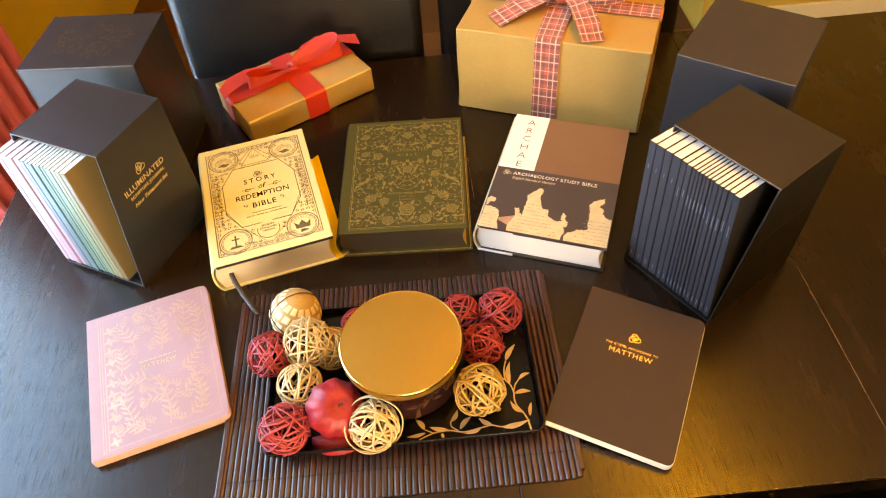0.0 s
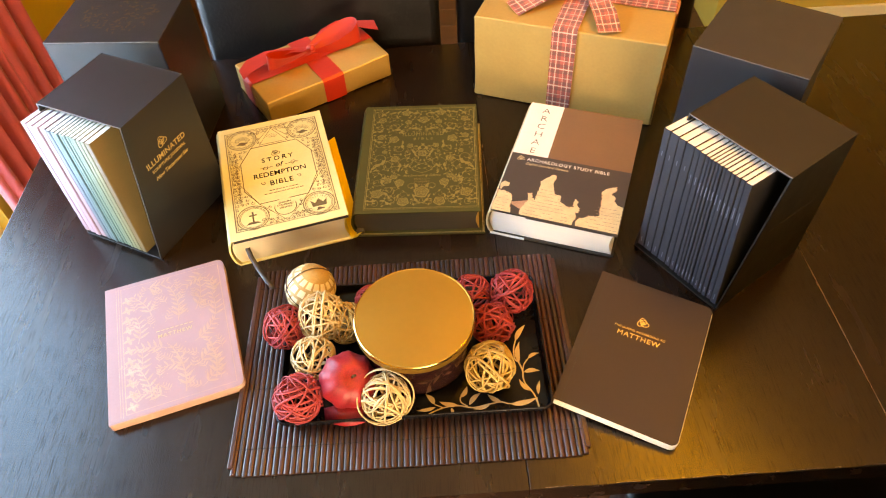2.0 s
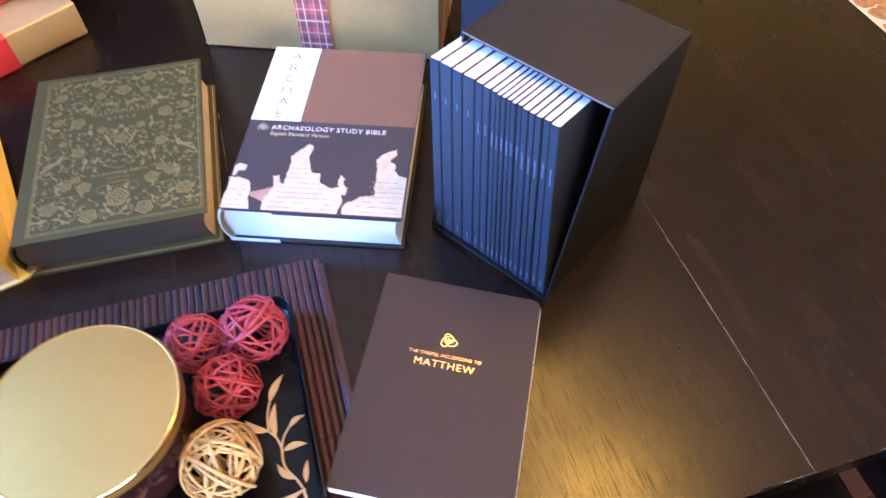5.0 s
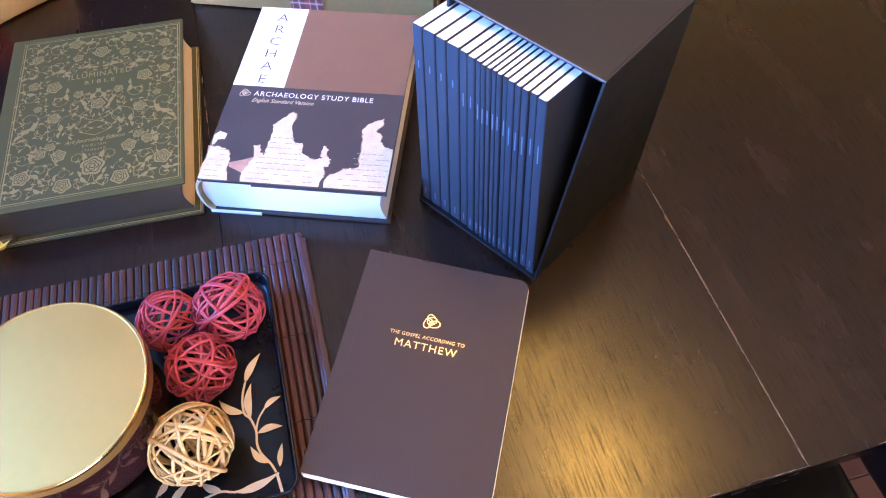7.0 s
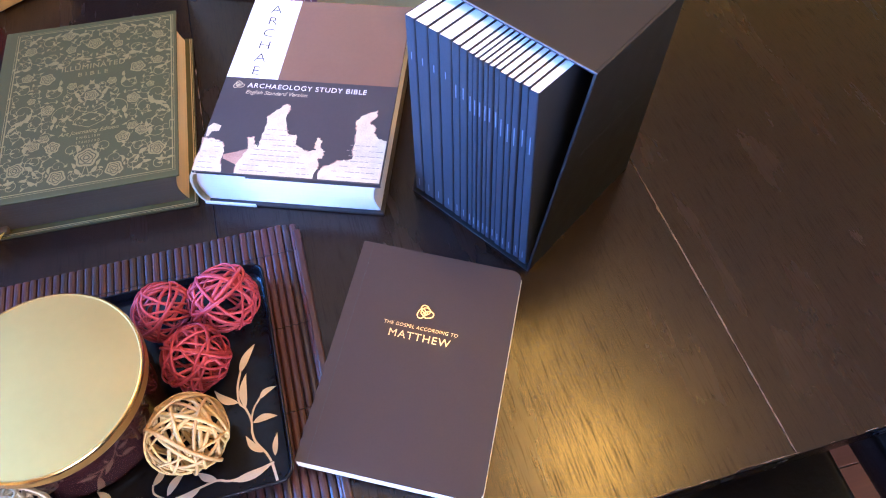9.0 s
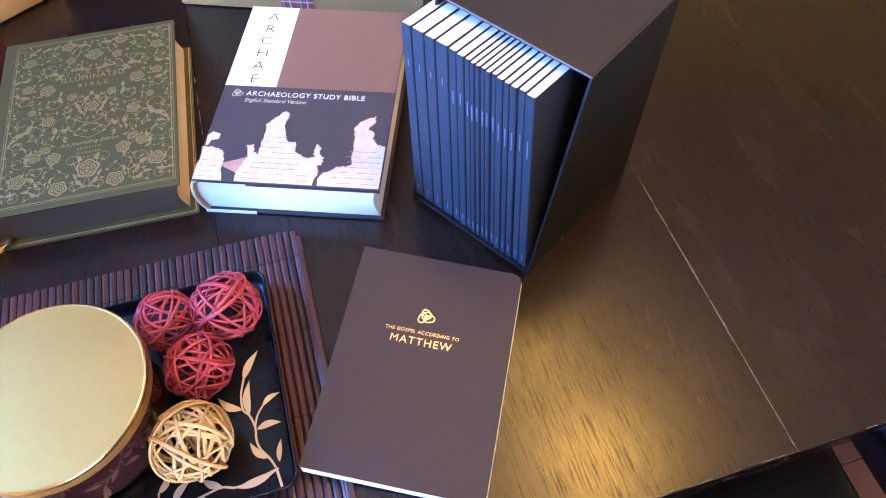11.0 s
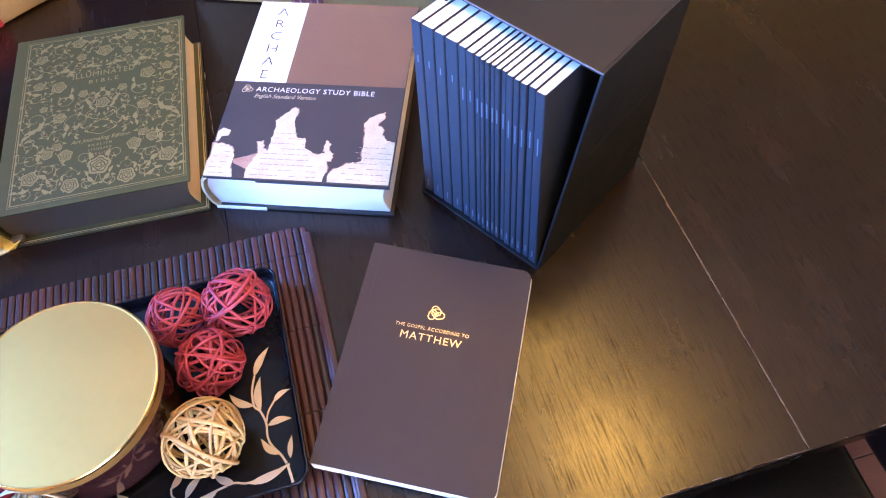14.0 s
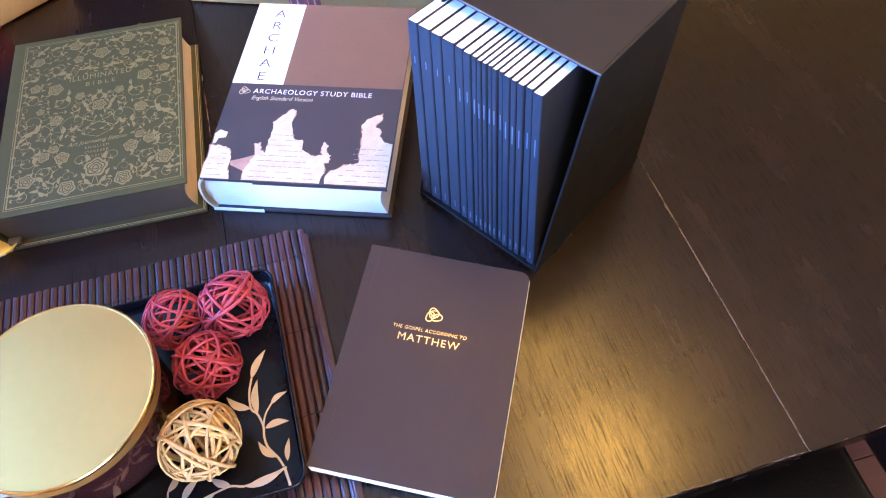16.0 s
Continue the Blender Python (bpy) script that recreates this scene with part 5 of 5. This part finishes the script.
CH, CDT, CDB = 0.2165, 0.1241, 0.1700
VH = 0.1985
m_right = pose(0.7100, 0.0742, TOP, 0, 0, -56.3)
case = slipcase(m_right, 0.1492, CDT, CDB, CH, M["black_board"], "black open slipcase full of navy journals")
lettering("SCRIPTURE JOURNALS", 0.0085, M["navy_board"], case, pose(0.0002, -0.075, 0.125, 90, 0, 90), space=1.1)
knot_mark(M["navy_board"], case, pose(0.0003, -0.075, 0.145, 90, 0, 90), 0.013)
x = -0.1424
rg = random.Random(5)
for i, t in enumerate((0.0100, 0.0122, 0.0104, 0.0122, 0.0078, 0.0074, 0.0052, 0.0044, 0.0044, 0.0044, 0.0046, 0.0048, 0.0064, 0.0054, 0.0062, 0.0066, 0.0084)):
    title = 0.0 if i < 4 else min(1.0, 0.25 + 0.04 * (i - 4) + rg.uniform(0, 0.25))
    lean = 3.4 + 2.4 * i / 16
    t *= 1.05
    volume(m_right @ pose(x, -0.0150 + rg.uniform(-0.0008, 0.0008), 0.0028, -3.0, -lean, 0), t, 0.156, VH, M["navy_cover"], title, "slim navy softback journal standing in the slipcase")
    x += (t + 0.0008) / math.cos(radians(lean))

m_left = pose(-0.1383, 0.2727, TOP, 0, 0, -26.0)
case = slipcase(m_left, 0.1465, 0.1264, 0.1653, 0.2195, M["case_black"], "charcoal open slipcase of pastel journals with gold lettering")
for s, z, y, sp, sh in (("ILLUMINATED", 0.0125, 0.142, 1.05, 0.0), ("SCRIPTURE JOURNAL", 0.0068, 0.130, 1.1, 0.0), ("New Testament Set", 0.0085, 0.117, 1.0, 0.3)):
    lettering(s, z, M["pale_foil"], case, pose(0.0003, -0.078, y, 90, 0, 90), space=sp, shear=sh, bold=0.0002)
knot_mark(M["pale_foil"], case, pose(0.0003, -0.078, 0.160, 90, 0, 90), 0.013)
LEAN_L = 2.6
x = -0.1425
for i, c in enumerate(((0.34, 0.27, 0.36), (0.31, 0.25, 0.35), (0.31, 0.23, 0.32), (0.27, 0.21, 0.29), (0.085, 0.14, 0.20), (0.075, 0.15, 0.20), (0.07, 0.155, 0.19), (0.07, 0.16, 0.175), (0.08, 0.17, 0.165), (0.09, 0.175, 0.155), (0.105, 0.18, 0.15), (0.12, 0.18, 0.135), (0.15, 0.185, 0.125), (0.16, 0.17, 0.10), (0.13, 0.10, 0.045))):
    cover = mat("pastel_card", c, 0.45, 0, 0.08, 50, 0.1, 700)
    t = (0.0086, 0.0096, 0.0086, 0.0092, 0.0070, 0.0066, 0.0056, 0.0052, 0.0052, 0.0052, 0.0056, 0.0058, 0.0066, 0.0072, 0.0090)[i] * 1.07
    volume(m_left @ pose(x, -0.0120 + rg.uniform(-0.001, 0.001), 0.0028, -3.0, -LEAN_L, 0), t, 0.156, VH, cover, 0.5, ("pale lavender" if i < 4 else "blue-green" if i < 13 else "olive gold") + " softback journal standing in the slipcase", False)
    x += (t + (0.0016 if i < 4 else 0.0004)) / math.cos(radians(LEAN_L))


def closed_case(m, w, d, h, board, label, foil_top=False, front=None):
    c = thing("slipcase", m, label, "slipcase", "slipcases on the table")
    t = 0.0026
    part("top_panel", box(-w / 2, w / 2, -d / 2, d / 2, h - t, h, 0.0006), board, c)
    part("worn_edge", box(-w / 2, w / 2, -d / 2 - 0.0003, -d / 2 + 0.0006, h - 0.0014, h + 0.0001, 0.0002, 1), M["worn_board"], c, "pale worn front edge")
    part("base_panel", box(-w / 2 + t, w / 2 - t, -d / 2 + t, d / 2 - t, 0, t), board, c)
    part("front_panel", box(-w / 2 + t, w / 2 - t, -d / 2, -d / 2 + t, 0.0, h - t - 0.0002, 0.0004), front or board, c)
    part("back_panel", box(-w / 2 + t, w / 2 - t, d / 2 - t, d / 2, 0.0, h - t - 0.0002, 0.0004), board, c)
    for x in (-w / 2, w / 2 - t):
        part("side_panel", box(x, x + t, -d / 2, d / 2, 0.0, h - t - 0.0002, 0.0004), board, c)
    if foil_top:
        bm = bmesh.new()
        rg = random.Random(77)
        for i in range(110):
            a, q = rg.uniform(0, 6.28), math.sqrt(rg.uniform(0.02, 1))
            x, y = 0.062 * q * math.cos(a), 0.044 * q * math.sin(a)
            b = rg.uniform(0, 6.28)
            leaf(bm, x, y, x + 0.009 * math.cos(b), y + 0.008 * math.sin(b), 0.4, 0.00002 * (i % 5))
        part("foil_leaf_ornament", bm, M["dull_foil"], c, "dull gold pressed leaf ornament", m=pose(0, 0, h + 0.0002))
    return c


M["dull_foil"] = mat("dull_bronze_foil", (0.085, 0.055, 0.028), 0.42, 0.5, 0.2, 90)
closed_case(pose(0.6799, 0.2944, TOP, 0, 0, -36.0), 0.1545, 0.1709, 0.2190, M["navy_board"], "dark navy slipcase standing behind the open one")
closed_case(pose(-0.2749, 0.4366, TOP, 0, 0, -4.8), 0.1763, 0.1442, 0.2190, M["case_black"], "charcoal slipcase with a pressed leaf ornament on top", True, M["grey_board"])


# ---- wrapped gifts ----
def wrapped(bm, amount, seed):
    """Slightly uneven, paper-wrapped faces."""
    bmesh.ops.subdivide_edges(bm, edges=bm.edges[:], cuts=9, use_grid_fill=True)
    for v in bm.verts:
        n = noise.noise_vector(v.co * 16 + Vector((seed, 0, 0)))
        v.co += n * amount
    return crisp(bm, 30)


def bow_loop(length, height, half, angle, lean=0.0, n=26):
    """A ribbon loop that leaves the knot, swells to an open oval and returns; its width stands up and leans out."""
    pts, sides = [], []
    c, s = math.cos(angle), math.sin(angle)
    for i in range(n + 1):
        t = i / n
        swell = math.sin(math.pi * t)
        d = length * swell ** 0.75
        side = (0.24 * length * math.cos(math.pi * t) * swell ** 0.6) + lean * swell
        pts.append((c * d - s * side, s * d + c * side, 0.006 + height * 0.5 * swell + 0.004 * math.cos(math.pi * t)))
        k = half * (0.35 + 0.65 * swell ** 0.7)
        out = 0.55 * math.cos(math.pi * t) + 0.25
        sides.append((-s * k * out, c * k * out, 0.86 * k))
    return crisp(thicken(strip(pts, sides), 0.0004), 60)


def tail(points, half, angle):
    pts = [Vector(p) for p in points]
    n = len(pts)
    sides = []
    for i in range(n):
        k = half * (0.55 + 0.45 * min(1, i / 2))
        sides.append((-math.sin(angle) * k, math.cos(angle) * k, 0.15 * k * math.sin(i * 1.7)))
    return crisp(thicken(strip(pts, sides), 0.0004), 50)


def gift(m, w, d, h, label, ribbon, half, knot_x, knot_y, seed):
    g = thing("wrapped_gift", m, label, "gift", "wrapped gifts on the table")
    part("paper_wrap", wrapped(box(-w / 2, w / 2, -d / 2, d / 2, 0.0012, h, 0.0016, 1), 0.0013, seed), M["kraft"], g)
    # folded paper flaps at both ends
    for s in (-1, 1):
        bm = bmesh.new()
        x = s * (w / 2 + 0.0016)
        for pts in (((-d / 2 + 0.002, 0.002), (d / 2 - 0.002, 0.002), (d * 0.12, h * 0.62), (-d * 0.12, h * 0.62)),):
            vs = [bm.verts.new((x, y, z)) for y, z in pts]
            bm.faces.new(vs)
        part("end_flap", thicken(bm, 0.0008), M["kraft"], g)
    e = 0.0022
    loop1 = [(knot_x, -d / 2 - e, 0.002), (knot_x, -d / 2 - e, h * 0.5), (knot_x, -d / 2 - e, h - 0.002), (knot_x, -d / 2 + 0.002, h + e), (knot_x, 0, h + e), (knot_x, d / 2 - 0.002, h + e), (knot_x, d / 2 + e, h - 0.002), (knot_x, d / 2 + e, 0.002)]
    part("ribbon_band", crisp(thicken(strip(loop1, [(half, 0, 0)] * len(loop1)), 0.0004)), ribbon, g)
    e2 = e + 0.0007
    loop2 = [(-w / 2 - e2, knot_y, 0.002), (-w / 2 - e2, knot_y, h * 0.5), (-w / 2 - e2, knot_y, h - 0.002), (-w / 2 + 0.002, knot_y, h + e2), (0, knot_y, h + e2), (w / 2 - 0.002, knot_y, h + e2), (w / 2 + e2, knot_y, h - 0.002), (w / 2 + e2, knot_y, 0.002)]
    part("ribbon_band", crisp(thicken(strip(loop2, [(0, half, 0)] * len(loop2)), 0.0004)), ribbon, g)
    bow = new("bow")
    bow.parent = g
    bow.matrix_basis = pose(knot_x, knot_y, h + 0.003)
    return g, bow


g, bow = gift(pose(-0.0170, 0.5510, TOP, 0, 0, 31.9), 0.2454, 0.1456, 0.0475, "small gold paper gift with a red satin bow", M["red_ribbon"], 0.0205, 0.006, 0.012, 3)
part("loop", bow_loop(0.092, 0.044, 0.0200, radians(184), 0.016), M["red_ribbon"], bow)
part("loop", bow_loop(0.092, 0.050, 0.0205, radians(-6), -0.018), M["red_ribbon"], bow)
part("tail", tail([(0, 0, 0.010), (-0.035, 0.012, 0.016), (-0.075, 0.022, 0.014), (-0.112, 0.020, 0.010), (-0.135, 0.006, 0.008)], 0.0165, radians(175)), M["red_ribbon"], bow)
part("tail", tail([(0, 0.004, 0.012), (0.035, 0.016, 0.020), (0.070, 0.020, 0.024), (0.105, 0.010, 0.018), (0.138, -0.004, 0.010)], 0.0165, radians(-15)), M["red_ribbon"], bow)
kb = turned([(0.0001, -0.008), (0.005, -0.0075), (0.0066, -0.002), (0.0058, 0.001), (0.0068, 0.0035), (0.0054, 0.0075), (0.0001, 0.0085)], 9)
part("knot", kb, M["red_ribbon"], bow, m=pose(0, -0.004, 0.014, 70, 0, 20))

g, bow = gift(pose(0.4697, 0.5381, TOP, 0, 0, -21.8), 0.3127, 0.245, 0.1567, "large gold paper gift with a red tartan ribbon bow", M["plaid"], 0.0205, -0.004, -0.006, 8)
part("loop", bow_loop(0.100, 0.055, 0.020, radians(172), 0.012), M["plaid"], bow)
part("loop", bow_loop(0.100, 0.055, 0.020, radians(6), -0.012), M["plaid"], bow)
part("tail", tail([(0, 0, 0.014), (-0.026, -0.022, 0.018), (-0.060, -0.050, 0.012), (-0.096, -0.086, 0.002)], 0.0195, radians(228)), M["plaid"], bow)
part("tail", tail([(0.004, 0, 0.014), (0.030, -0.036, 0.020), (0.054, -0.078, 0.014), (0.070, -0.113, 0.003)], 0.0195, radians(-58)), M["plaid"], bow)
part("knot", turned([(0.0001, -0.013), (0.012, -0.012), (0.018, 0.0), (0.014, 0.012), (0.0001, 0.015)], 16), M["plaid"], bow, m=pose(0, 0, 0.014, 70, 0, 20))

# ---- flyer and black remote at the far side of the table ----
fl = thing("flyer", pose(1.171, 0.118, TOP + 0.0004, 0, 0, 2.0), "glossy printed food flyer lying on the table", "flyer")
part("paper_sheet", box(0, 0.215, 0, 0.28, 0, 0.0006), M["paper"], fl)
bm = bmesh.new()
blob(bm, rect(0.0065, 0.008, 0.056, 0.123))
part("green_panel", bm, M["green_ink"], fl, m=pose(0, 0, 0.0009))
lettering("DEMENTIA", 0.0150, M["paper"], fl, pose(0.0190, 0.0675, 0.0011, 0, 0, 90), bold=0.0005, width=0.066)
lettering("CARE SEMINAR", 0.0150, M["paper"], fl, pose(0.0385, 0.0655, 0.0011, 0, 0, 90), bold=0.0005, width=0.092)
bm = bmesh.new()
for i in range(4):
    for k in range(4):
        blob(bm, rect(0.064 + 0.011 * i, 0.014 + 0.028 * k, 0.0665 + 0.011 * i, 0.038 + 0.028 * k))
for i in range(7):
    for k in range(7):
        blob(bm, rect(0.122 + 0.012 * i, 0.060 + 0.030 * k, 0.1245 + 0.012 * i, 0.086 + 0.030 * k))
tagged(part("print_bar", bm, M["pale_ink"], fl, m=pose(0, 0, 0.0009)), kind="stuff")
bm = bmesh.new()
blob(bm, rect(0.1125, 0.004, 0.1133, 0.276))
part("rule_line", bm, M["text_ink"], fl, m=pose(0, 0, 0.0009))
rg = random.Random(41)
bm = bmesh.new()
for i in range(16):
    x, y, r = 0.014 + 0.024 * (i % 4) + rg.uniform(-0.004, 0.004), 0.144 + 0.034 * (i // 4) + rg.uniform(-0.006, 0.006), rg.uniform(0.010, 0.015)
    blob(bm, ring(x, y, r, 16, 3, 0.12, i, 1.3), 0.00006 * (i % 5))
blob(bm, rect(0.120, 0.006, 0.205, 0.048))
tagged(part("food_picture", bm, M["food_print"], fl, "printed picture of round golden food", m=pose(0, 0, 0.0009)), kind="stuff")
rc = thing("remote_control", pose(0.942, -0.126, TOP, 0, 0, -12), "black plastic remote control lying near the table edge", "remote control")
part("shell", prism(rounded(0.16, 0.046, [0.008] * 4, 5, 0.08, -0.008), 0, 0.014, 0.003), M["black_plastic"], rc)
for i in range(5):
    for k in range(2):
        part("button", prism(rounded(0.011, 0.008, [0.002] * 4, 3, 0.022 + 0.027 * i, -0.017 + 0.018 * k), 0.0138, 0.0156, 0.0005), M["cover_dark"], rc)

# ---- floor planks ----
plank_w = 0.125
rg = random.Random(6)
shape = box(0, 1.0, 0, plank_w - 0.0015, -0.012, 0.0, 0.0012, 1)
plank_mesh = bpy.data.meshes.new("plank")
shape.to_mesh(plank_mesh)
shape.free()
plank_mesh.materials.append(M["floor"])
y = Y0
while y < NOOK_Y - 0.05:
    x, end = X0, X1 if y < Y1 else NOOK_X
    while x < end - 0.02:
        ln = min(rg.uniform(1.0, 1.7), end - x)
        o = new("plank", plank_mesh)
        o.parent = floor
        o.matrix_basis = pose(x, y, 0) @ Matrix.Diagonal(((ln - 0.002), 1, 1, 1))
        x += ln
    y += plank_w
